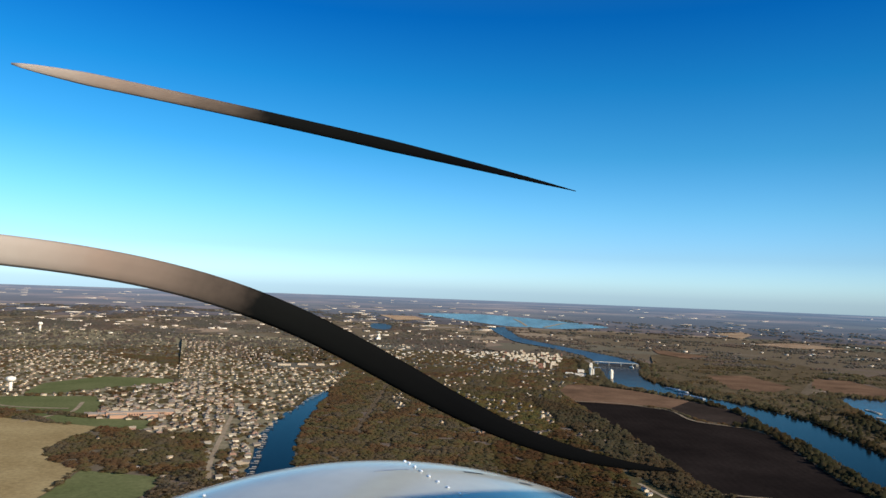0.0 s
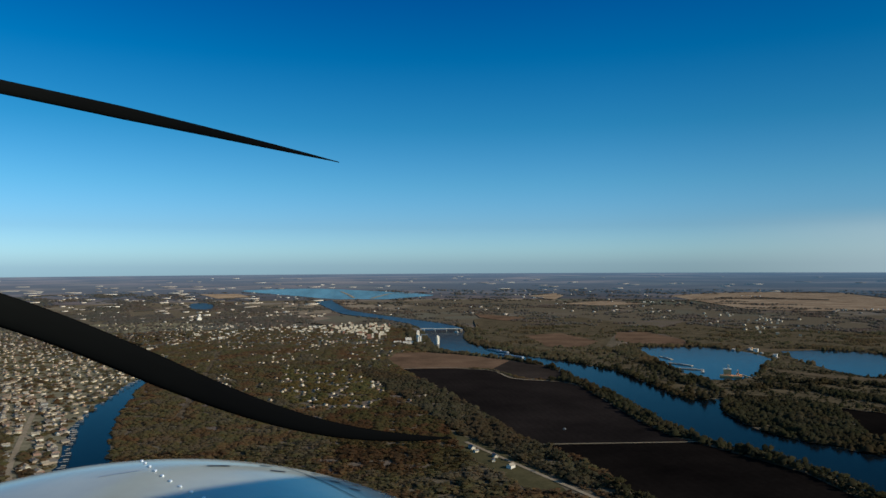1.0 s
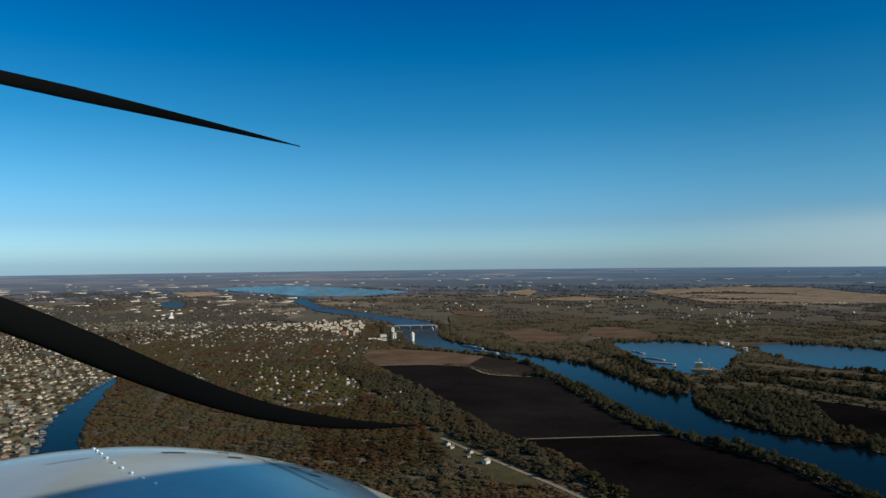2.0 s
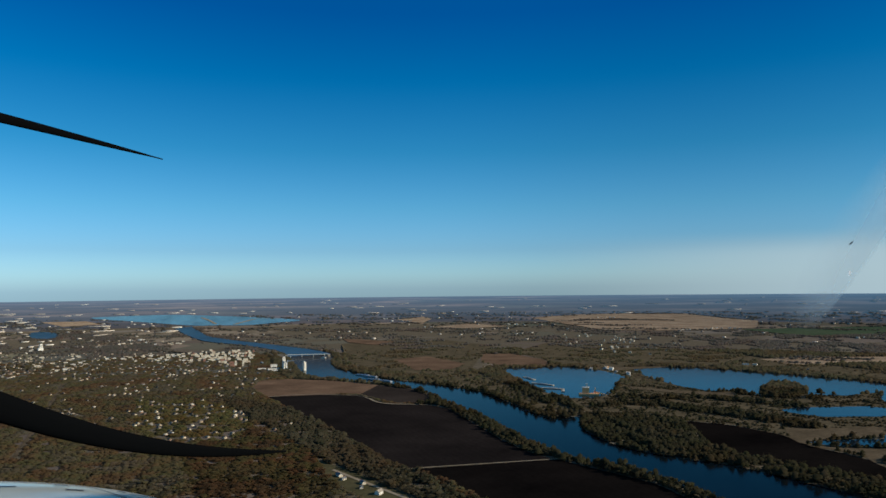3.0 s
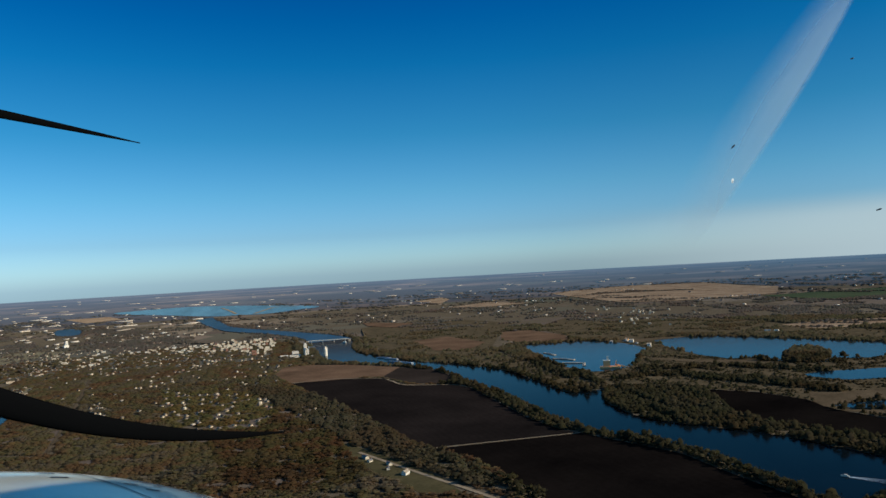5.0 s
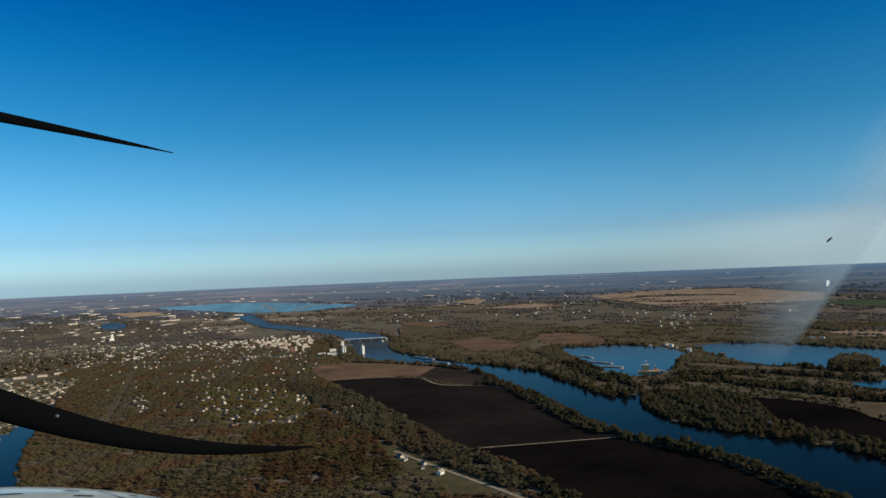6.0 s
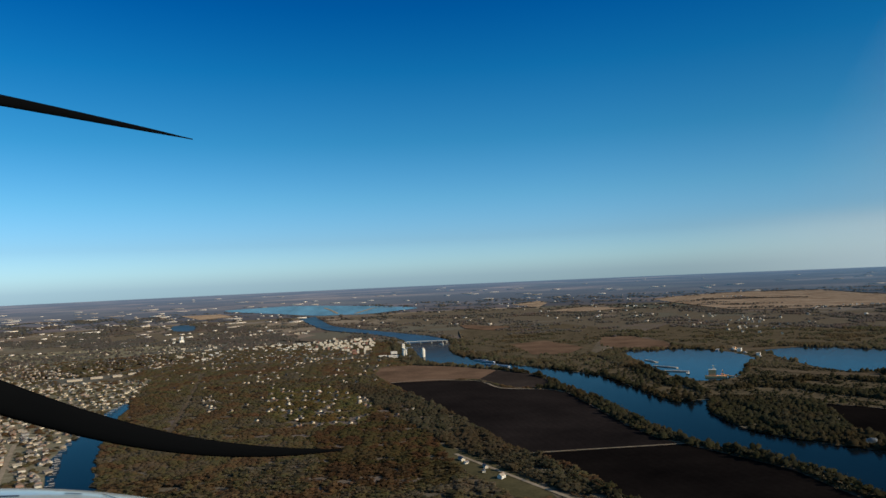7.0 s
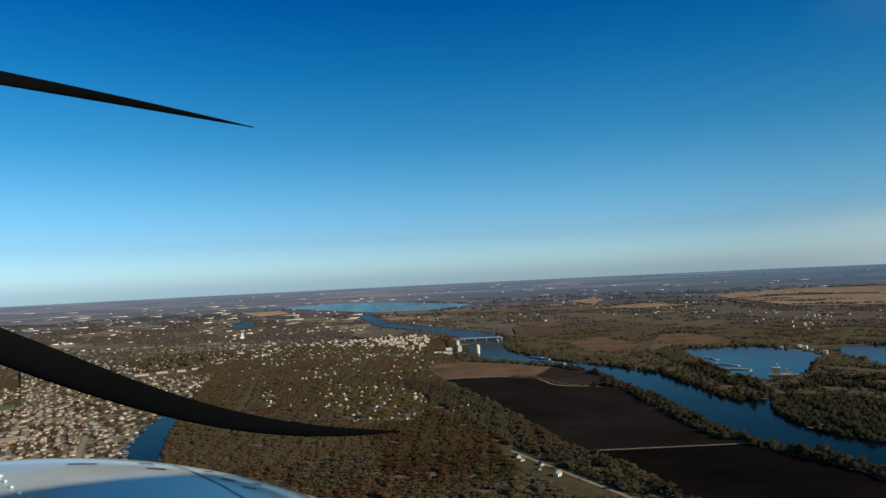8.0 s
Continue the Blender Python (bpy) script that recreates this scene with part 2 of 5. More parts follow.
LEAF_WOOD = leaf_material("autumn_leaves", [(0.0, (0.146, 0.113, 0.067)), (0.22, (0.180, 0.142, 0.087)), (0.42, (0.146, 0.128, 0.056)), (0.6, (0.199, 0.143, 0.070)),
                                           (0.74, (0.166, 0.105, 0.060)), (0.86, (0.185, 0.149, 0.056)), (0.95, (0.146, 0.111, 0.060)), (1.0, (0.121, 0.102, 0.070))], 0.8,
                          [(0.36, (0.180, 0.143, 0.094)), (0.44, (0.162, 0.121, 0.068)), (0.49, (0.146, 0.128, 0.050)), (0.54, (0.196, 0.121, 0.056)), (0.60, (0.176, 0.083, 0.040)), (0.68, (0.103, 0.071, 0.045))])
LEAF_RIVER = leaf_material("riverside_leaves", [(0.0, (0.059, 0.053, 0.028)), (0.4, (0.081, 0.069, 0.038)), (0.7, (0.065, 0.060, 0.028)), (1.0, (0.088, 0.071, 0.041))], 0.5)
# far trees: the greying of aerial haze is put into the leaf colour
LEAF_FAR = leaf_material("hazed_far_woods", [(0.0, (0.170, 0.142, 0.114)), (0.4, (0.213, 0.175, 0.139)), (0.7, (0.160, 0.148, 0.106)), (1.0, (0.213, 0.172, 0.137))], 0.4)
LEAF_RUST = leaf_material("rust_leaves", [(0.0, (0.119, 0.082, 0.040)), (0.3, (0.143, 0.071, 0.035)), (0.5, (0.114, 0.091, 0.037)), (0.75, (0.155, 0.085, 0.037)), (1.0, (0.098, 0.064, 0.039))], 0.7,
                          [(0.40, (0.118, 0.090, 0.040)), (0.48, (0.108, 0.098, 0.035)), (0.54, (0.147, 0.075, 0.035)), (0.62, (0.078, 0.052, 0.030))])
LEAF_GREY = leaf_material("bare_grey_twigs", [(0.0, (0.105, 0.085, 0.050)), (0.5, (0.133, 0.107, 0.063)), (1.0, (0.098, 0.087, 0.046))], 0.5)
LEAF_GOLD = leaf_material("golden_garden_leaves", [(0.0, (0.150, 0.136, 0.056)), (0.35, (0.205, 0.164, 0.060)), (0.6, (0.132, 0.118, 0.054)), (0.8, (0.215, 0.145, 0.058)), (1.0, (0.140, 0.134, 0.052))], 0.6)
LEAF_SHORE = leaf_material("shore_brush", [(0.0, (0.132, 0.110, 0.062)), (0.4, (0.165, 0.134, 0.076)), (0.7, (0.128, 0.116, 0.058)), (1.0, (0.168, 0.128, 0.074))], 0.5)
BARK = plain_material("bark", (0.07, 0.055, 0.04), 0.95)
WALLS = island_material("house_walls", [(0.0, (0.74, 0.56, 0.35)), (0.3, (0.48, 0.35, 0.20)), (0.5, (0.82, 0.67, 0.44)), (0.62, (0.32, 0.175, 0.105)), (0.75, (0.44, 0.34, 0.22)), (0.92, (0.28, 0.25, 0.20))])
ROOFS = island_material("house_roofs", [(0.0, (0.12, 0.092, 0.064)), (0.22, (0.25, 0.188, 0.125)), (0.42, (0.15, 0.102, 0.066)), (0.55, (0.34, 0.265, 0.18)), (0.75, (0.20, 0.148, 0.102)), (0.9, (0.58, 0.47, 0.33))])
PALE_ROOFS = island_material("flat_roofs", [(0.0, (0.72, 0.58, 0.42)), (0.4, (0.46, 0.36, 0.25)), (0.7, (0.78, 0.65, 0.48)), (0.9, (0.34, 0.265, 0.19))])
GRAVEL_HEAP = plain_material("heaped_gravel", (0.42, 0.37, 0.30), 0.95)
BRICK = plain_material("orange_brick", (0.48, 0.27, 0.16), 0.85)
CONCRETE = plain_material("pale_concrete", (0.80, 0.69, 0.52), 0.85, grain=0.2)
WHITE = plain_material("white_paint", (0.86, 0.75, 0.58), 0.6)
STEEL = plain_material("grey_steel", (0.35, 0.36, 0.37), 0.45, 0.6)
RUST = plain_material("orange_machine_paint", (0.90, 0.45, 0.17), 0.6)

# ---- the plan: metres, y along the aircraft's heading ----
RIVER_NEAR = [(2195, 5670), (1815, 4295), (1805, 3720), (1770, 3255), (1640, 2915), (1430, 2470), (1320, 2205), (1360, 1985), (1390, 1830), (1385, 1745), (1357, 1620), (1274, 1425), (1226, 1295), (1172, 1165), (1106, 1040), (1056, 925), (1022, 840), (1022, 770), (1020, 710), (1010, 640), (985, 570), (952, 500), (930, 450), (910, 395), (890, 350)]
RIVER_FAR = [(2445, 5940), (2015, 4630), (1945, 4150), (1935, 3775), (1930, 3450), (1920, 3160), (1850, 2880), (1560, 2405), (1505, 2150), (1478, 1930), (1490, 1720), (1465, 1495), (1410, 1355), (1340, 1215), (1290, 1090), (1390, 1060), (1310, 1025), (1250, 970), (1200, 905), (1158, 815), (1150, 740), (1160, 665), (1165, 580), (1150, 480), (1130, 385), (1110, 305)]
QUARRY_LAKE = [(1945, 1885), (2045, 1835), (2160, 1765), (2170, 1645), (2120, 1510), (2040, 1405), (1900, 1345), (1765, 1255), (1650, 1215), (1585, 1235), (1560, 1275), (1585, 1345), (1650, 1450), (1750, 1610)]
LONG_LAKE = [(2305, 1560), (2380, 1490), (2450, 1420), (2470, 1255), (2480, 1060), (2470, 885), (2420, 720), (2300, 560), (1960, 480), (2000, 600), (2150, 690), (2245, 715), (2115, 760), (2060, 825), (1990, 820), (1970, 930), (2000, 1020), (1945, 1065), (1985, 1180), (2080, 1330), (2190, 1450)]
LAKE_ISLE = [(2055, 970), (2235, 1020), (2290, 980), (2190, 890), (2055, 835), (1970, 845), (1960, 905)]
SLOUGH = [(1770, 785), (1845, 755), (1905, 710), (1965, 655), (1960, 600), (1880, 565), (1840, 585), (1810, 615), (1750, 670), (1740, 725)]
POND_EAST = [(1445, 585), (1495, 560), (1540, 525), (1585, 505), (1645, 515), (1685, 505), (1740, 460), (1765, 385), (1265, 280), (1270, 340), (1300, 375), (1335, 410), (1375, 435), (1415, 435), (1455, 415), (1485, 395), (1540, 410), (1545, 440), (1490, 490), (1450, 535)]
FAR_LAKE = [(2445, 8740), (2855, 9080), (3495, 8980), (3720, 7605), (3695, 6345), (3255, 5990), (2870, 5780), (2700, 5955), (2525, 6130), (2480, 7075)]
CREEK = [(30, 980), (45, 1070), (60, 1195), (90, 1410), (110, 1550), (225, 1900), (310, 2100), (325, 2060), (255, 1815), (180, 1515), (145, 1295), (140, 1145), (120, 975)]
DARK_FIELD_WEST = [(985, 1865), (1105, 1815), (1180, 1710), (1175, 1640), (1155, 1545), (1220, 1445), (1215, 1360), (1120, 1165), (1040, 1005), (995, 885), (995, 830), (765, 960), (770, 1025), (830, 1210), (855, 1325), (895, 1470), (930, 1640)]
DARK_FIELD_EAST = [(765, 955), (995, 830), (990, 755), (980, 625), (940, 540), (910, 470), (885, 405), (835, 355), (665, 575), (730, 745), (765, 875)]
BROWN_FIELD = [(1050, 2085), (1150, 2225), (1240, 2190), (1320, 2040), (1360, 1850), (1205, 1725), (1150, 1775), (985, 1875), (1015, 1980)]
ISLAND_FIELD = [(1480, 875), (1505, 770), (1480, 655), (1415, 575), (1395, 510), (1365, 440), (1280, 350), (1230, 320), (1245, 405), (1245, 495), (1250, 625), (1275, 700), (1390, 790)]
SHORE_TAN = [(1555, 680), (1595, 630), (1655, 585), (1705, 555), (1685, 535), (1595, 510), (1550, 530), (1505, 565), (1445, 590), (1440, 530), (1475, 485), (1530, 435), (1525, 410), (1470, 420), (1425, 440), (1375, 440), (1325, 410), (1355, 445), (1400, 480), (1410, 540), (1430, 600), (1465, 635)]
PENINSULA = [(1800, 1850), (1640, 1560), (1560, 1400), (1470, 1220), (1395, 1075), (1295, 1095), (1345, 1215), (1415, 1355), (1470, 1495), (1495, 1720), (1600, 1800)]
TAN_FIELD_WEST = [(-535, 1850), (-450, 1770), (-320, 1680), (-205, 1620), (-240, 1525), (-270, 1420), (-245, 1340), (-190, 1265), (-210, 1135), (-225, 1075), (-280, 1010)]
GREEN_FIELD = [(-185, 1260), (-60, 1195), (-75, 1115), (-105, 1040), (-230, 1045), (-210, 1125)]
GREEN_STRIP = [(-390, 1815), (-240, 1720), (-115, 1680), (-120, 1580), (-205, 1615), (-300, 1675)]
FARM_BELT = [(5345, 4760), (6165, 4920), (6810, 4795), (7155, 4160), (6010, 2820), (5045, 2375), (4620, 2490), (4290, 2720), (4175, 3045), (4750, 3920)]
FARM_BELT_SOUTH = [(2915, 1365), (3095, 1305), (3375, 1035), (3435, 905), (3190, 845), (2980, 1050), (2785, 1180)]
FARM_GREEN = [(4755, 2355), (5270, 2115), (5775, 1740), (6030, 1555), (5190, 1345), (4915, 1485), (4395, 1770)]
TAN_MID = [(2315, 2360), (2430, 2290), (2310, 1990), (2155, 1805), (2015, 1905), (2070, 2115)]
TAN_A = [(4275, 5540), (4915, 5880), (4615, 5395), (4030, 4830)]
TAN_B = [(3615, 4235), (4180, 4425), (4135, 3870), (3710, 3930)]
TAN_C = [(2465, 3715), (2535, 3255), (2305, 3160), (2315, 3435)]
TAN_D = [(1785, 8040), (2155, 7885), (2050, 6990), (1680, 6815)]
TOWN_WEST = [(-160, 2440), (20, 2210), (105, 1640), (90, 1280), (35, 1120), (-10, 1290), (5, 1535), (-95, 1540), (-195, 1610), (-260, 1760), (-310, 1985), (-210, 2100)]
TOWN_NORTH = [(-940, 3330), (-525, 3335), (-95, 2700), (65, 2285), (-105, 2455), (-260, 2030), (-565, 2035)]
TOWN_FAR = [(-1470, 4875), (-695, 4665), (275, 4280), (895, 4030), (655, 3150), (325, 2865), (-65, 3025), (-1045, 3480)]
TOWN_EAST = [(125, 3295), (745, 3750), (1280, 3920), (1550, 3050), (1240, 2505), (990, 2605), (705, 2890), (430, 2835), (230, 2630), (110, 2775)]
SUBURB = [(700, 2085), (730, 1960), (820, 2000), (835, 1705), (745, 1475), (640, 1370), (585, 1440), (535, 1470), (550, 1645)]
ROAD_FIELD = [(765, 960), (1000, 830)]
PATH = [(985, 1872), (1105, 1822), (1183, 1715), (1176, 1650), (1152, 1542), (1220, 1442), (1222, 1390)]
LANE = [(670, 1040), (665, 965), (660, 885), (655, 800), (650, 715), (640, 635)]
CLEARING = [(650, 2620), (440, 1955), (300, 1525)]
ROAD_CREEK = [(50, 1715), (10, 1325), (5, 1175)]
ROAD_FAR = [(-780, 3835), (-945, 5290), (-1165, 7885)]
LAWN_WEST = [(-565, 2035), (-445, 2050), (-275, 2035), (-240, 1895), (-245, 1765), (-400, 1845), (-520, 1880)]
TOWN_MID = [(-160, 2705), (150, 2475), (120, 2745), (485, 2600), (285, 2005), (190, 2005), (20, 2265)]
WOOD_WEST = [(-285, 1375), (-225, 1570), (-80, 1545), (10, 1470), (40, 1270), (60, 1130), (-15, 1120), (-80, 1155), (-205, 1220), (-260, 1295)]
DOWNTOWN = [(1395, 3390), (1530, 3470), (1675, 3310), (1545, 3050), (1305, 2650), (1270, 2700), (1300, 2950), (1240, 3015)]
TERRACE = [(1035, 3580), (1155, 3480), (1305, 3535), (1420, 3450), (1220, 2965), (1230, 3145), (1105, 3130), (980, 3360)]
VILLAGE = [(3695, 3035), (3820, 2795), (3530, 2075), (2870, 1665), (2755, 1905), (2915, 2350)]
SCRUB = [(1400, 1065), (1480, 1180), (1560, 1255), (1650, 1205), (1770, 1245), (1905, 1335), (2050, 1400), (2175, 1640), (2300, 1560), (2180, 1440), (2075, 1330), (1980, 1180), (1940, 1065), (1995, 1020), (1965, 930), (1985, 820), (2060, 825), (2115, 760), (2245, 715), (2150, 690), (2000, 600), (1960, 480), (1750, 430), (1600, 500), (1465, 610), (1510, 770), (1485, 880)]
ISLAND_WOOD = [(1310, 1030), (1400, 1060), (1500, 1040), (1475, 920), (1435, 820), (1325, 745), (1260, 655), (1255, 555), (1250, 420), (1225, 335), (1110, 305), (1135, 385), (1155, 480), (1168, 580), (1165, 665), (1155, 740), (1163, 815), (1205, 905), (1255, 970)]
RIDGE_WOOD = [(1490, 1140), (1620, 1135), (1665, 1050), (1662, 935), (1668, 840), (1650, 700), (1590, 585), (1545, 595), (1590, 700), (1602, 840), (1598, 935), (1600, 1040), (1580, 1090), (1490, 1100)]
ROW_BACK = [(1685, 1165), (1715, 1085), (1800, 1015), (1830, 935), (1845, 850), (1850, 770)]
RUST_WOOD = [(740, 1550), (745, 1280), (705, 1065), (640, 960), (560, 890), (470, 950), (440, 1060), (525, 1335)]
MIDTOWN = [(640, 3600), (465, 2685), (535, 2180), (900, 1845), (1165, 2245), (1245, 2580), (1005, 2980)]
LAKE_ROW = [(1880, 1900), (1735, 1660), (1578, 1425), (1462, 1245)]
RIVER_ROW = [(1508, 1720), (1482, 1495), (1427, 1355), (1355, 1215), (1306, 1105)]
SPIT_ROW = [(1970, 1360), (1935, 1260), (1905, 1155)]
SHORE_ROW = [(2425, 1440), (2425, 1225), (2410, 1025), (2375, 740)]
SAND_BAR = [(1670, 1525), (1595, 1380), (1590, 1280), (1560, 1255), (1545, 1330), (1615, 1450)]
FIELD_NORTH = [(1300, 1990), (1360, 1820), (1370, 1690), (1310, 1530), (1230, 1460), (1175, 1560), (1195, 1690), (1200, 1725)]
MEADOW = [(690, 1125), (690, 1010), (675, 900), (665, 815), (635, 735), (600, 785), (610, 875), (630, 990)]
NORTH_POND = [(1255, 5985), (1385, 6060), (1370, 5705), (1225, 5175), (1130, 5285)]
MALL = [(185, 2905), (405, 2860), (460, 2785), (390, 2650), (220, 2725)]
SPIT_CLUMP = [(1955, 1020), (1965, 925), (1975, 860), (2020, 805)]
SPIT_EAST = [(1835, 820), (1945, 765), (2035, 700), (2140, 640)]
SAND_EAST = [(1870, 1280), (1895, 1110), (1965, 990), (1905, 955), (1840, 1095), (1830, 1240)]
SAND_NORTH = [(2160, 1640), (2205, 1540), (2385, 1485), (2475, 1445), (2420, 1505), (2280, 1615), (2205, 1675)]
TERRACE_NORTH = [(1260, 4685), (1485, 4885), (1720, 4295), (1610, 4025), (1395, 4205), (1145, 4260)]
SHORE_FIELD = [(1890, 2465), (2080, 2465), (1985, 2115), (1785, 1995), (1705, 2090)]
TERRACE_WEST = [(870, 4280), (995, 4260), (975, 3435), (805, 2920), (695, 2985), (650, 3210)]
SUBURB_WEST = [(495, 2030), (530, 2080), (520, 1960), (475, 1805), (445, 1785)]
SUBURB_NORTH = [(680, 2465), (795, 2460), (910, 2215), (855, 2045), (745, 2125), (625, 2225)]
GREY_WOOD = [(915, 2095), (915, 1850), (930, 1645), (895, 1475), (865, 1295), (800, 1095), (770, 955), (740, 840), (690, 715), (635, 795), (665, 910), (690, 1075), (745, 1320), (800, 1625)]
CAUSEWAY = [(3305, 7765), (3060, 7015), (2760, 6175)]
CAUSEWAY_EAST = [(2830, 5950), (3145, 6400), (3525, 6890), (3660, 6695)]
ROAD_A = [(-365, 1690), (-350, 1715), (-320, 1765), (-290, 1810), (-290, 1940)]
ROAD_B = [(-460, 1910), (-425, 1885), (-355, 1860), (-305, 1850)]
ROAD_C = [(-510, 2265), (-450, 2315), (-315, 2455), (-180, 2605)]
LAWN_NORTH = [(-445, 2290), (-315, 2440), (-115, 2385), (-95, 2280), (-215, 2225), (-280, 2180), (-375, 2090), (-455, 2090)]
WOOD_HOMES = [(600, 2875), (790, 2605), (885, 2155), (1050, 2045), (860, 1490), (665, 1265), (490, 1470), (370, 1790)]
TOWN_CREEK = [(-155, 4155), (185, 3655), (290, 3070), (320, 2340), (305, 2165), (220, 1910), (145, 1655), (95, 1435), (-65, 1590)]
TOWN_EDGE = [(805, 3285), (1000, 2965), (1145, 2770), (1315, 2535), (1185, 2230), (1030, 2080), (840, 2250), (630, 2585)]
NORTH_SHORE = [(2210, 3340), (2440, 3450), (2680, 3435), (2815, 3185), (2715, 2715), (2495, 2335), (2315, 2360), (1885, 1975), (1585, 1760), (1585, 1990), (1590, 2230), (1740, 2590)]
LAKE_BACK = [(2495, 2335), (3020, 2585), (3245, 2240), (3135, 1700), (2930, 1240), (2785, 860), (2725, 725), (2510, 670), (2545, 900), (2560, 1290), (2455, 1575), (2250, 1615), (2190, 1820), (2310, 1990)]

BRIM, BEYOND = 3600.0, 1250.0


def lay(p, lift=0.0):
    """Plan places (n, 2) as places of the ground: flat to BRIM, past it drawn together towards the
    lens's reach and raised along the line of sight, so that the plain runs out to the horizon."""
    p = np.atleast_2d(np.asarray(p, float))
    d = np.hypot(p[:, 0], p[:, 1])
    over = np.maximum(d - BRIM, 0)
    k = np.where(d > BRIM, (BRIM + BEYOND * over / (over + BEYOND)) / np.maximum(d, 1), 1.0)
    out = np.c_[p * k[:, None], HEIGHT * (1 - k) + lift * (1 + 2 * np.clip(over / 600, 0, 1))]
    return out, k


def inside(poly, p):
    poly = np.asarray(poly, float)
    x, y = p[:, 0], p[:, 1]
    hit = np.zeros(len(p), bool)
    for (x0, y0), (x1, y1) in zip(poly, np.roll(poly, -1, 0)):
        with np.errstate(divide="ignore", invalid="ignore"):
            hit ^= ((y0 > y) != (y1 > y)) & (x < (x1 - x0) * (y - y0) / (y1 - y0) + x0)
    return hit


def mesh_object(name, verts, faces, material, parent=None, plan=None, smooth=False):
    me = bpy.data.meshes.new(name)
    me.from_pydata([tuple(v) for v in verts], [], faces)
    me.materials.append(material)
    if plan is not None:
        uv = me.uv_layers.new(name="plan")
        idx = np.empty(len(me.loops), np.int32)
        me.loops.foreach_get("vertex_index", idx)
        uv.data.foreach_set("uv", (np.asarray(plan, float)[idx] / 1000).astype(np.float32).ravel())
    if smooth:
        me.shade_smooth()
    ob = new(name, me)
    if parent:
        ob.parent = parent
    return ob


def smoothed(line, step=25.0, closed=False, rough=0.0):
    """A polyline rounded by a spline, with a ragged edge."""
    q = [Vector((*v, 0)) for v in line]
    n = len(q)
    out = []
    for i in range(n if closed else n - 1):
        if closed:
            a0, a1, a2, a3 = q[i - 1], q[i], q[(i + 1) % n], q[(i + 2) % n]
        else:
            a0, a1, a2, a3 = q[max(i - 1, 0)], q[i], q[i + 1], q[min(i + 2, n - 1)]
        m = max(2, min(12, int((a2 - a1).length / step)))
        for j in range(m):
            u = j / m
            v = 0.5 * ((2 * a1) + (a2 - a0) * u + (2 * a0 - 5 * a1 + 4 * a2 - a3) * u * u + (3 * a1 - a0 - 3 * a2 + a3) * u ** 3)
            if rough:
                w = noise.noise_vector(v / 40) * rough
                v = v + Vector((w.x, w.y, 0))
            out.append((v.x, v.y))
    if not closed:
        out.append(tuple(q[-1].xy))
    return out


from mathutils.geometry import delaunay_2d_cdt


def patch(name, outline, material, lift, label, category, grid=90.0):
    """A sheet over a plan outline, laid on the ground."""
    o = np.asarray(outline, float)
    lo, hi = o.min(0), o.max(0)
    grid = max(grid, (hi - lo).max() / 60)
    gx, gy = np.meshgrid(np.arange(lo[0] + grid / 2, hi[0], grid), np.arange(lo[1] + grid / 2, hi[1], grid))
    g = np.c_[gx.ravel(), gy.ravel()]
    g = g[inside(o, g)]
    n = len(o)
    verts = [Vector(v) for v in o] + [Vector(v) for v in g]
    vs, _, fs, *_ = delaunay_2d_cdt(verts, [(i, (i + 1) % n) for i in range(n)], [], 1, 0.01)
    flat = np.array([tuple(v) for v in vs])
    fs = [f for f in fs]
    place, _ = lay(flat, lift)
    fixed = []
    for f in fs:
        (ax, ay), (bx, by), (cx, cy) = (flat[i] for i in f[:3])
        fixed.append(f if (bx - ax) * (cy - ay) - (by - ay) * (cx - ax) > 0 else f[::-1])
    ob = mesh_object(name, place, fixed, material, plan=flat)
    return tagged(ob, label, category, kind="structure")


def strip(name, line, width, material, lift, label, category):
    """A road or track along a plan line."""
    line = np.asarray(line, float)
    d = np.gradient(line, axis=0)
    d /= np.hypot(d[:, 0], d[:, 1])[:, None]
    side = np.c_[-d[:, 1], d[:, 0]] * width / 2
    flat = np.r_[line + side, line - side]
    n = len(line)
    place, _ = lay(flat, lift)
    return tagged(mesh_object(name, place, [(i, i + n, i + n + 1, i + 1) for i in range(n - 1)], material, plan=flat), label, category, kind="structure")


# ---- ground and water ----
def disc(rings, spokes=360):
    flat = [(r * math.cos(2 * math.pi * s / spokes), r * math.sin(2 * math.pi * s / spokes)) for r in rings for s in range(spokes)]
    faces = []
    for i in range(len(rings) - 1):
        for s in range(spokes):
            p0, p1 = i * spokes + s, i * spokes + (s + 1) % spokes
            faces.append((p0, p0 + spokes, p1 + spokes, p1))
    return flat, faces


HAZE_FROM = 6500.0
flat, faces = disc(np.r_[np.linspace(0.01, 3600, 46), 3600 + np.geomspace(40, HAZE_FROM - 3600, 44)])
tagged(mesh_object("ground", lay(flat)[0], faces, GROUND, plan=flat), "brown autumn plain of woods and hedged fields", "ground", kind="structure")
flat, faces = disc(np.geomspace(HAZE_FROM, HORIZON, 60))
tagged(mesh_object("backdrop", lay(flat)[0], faces, HAZED_PLAIN, plan=flat), "distant plain at the horizon, painted blue-grey with haze", "backdrop", kind="structure")

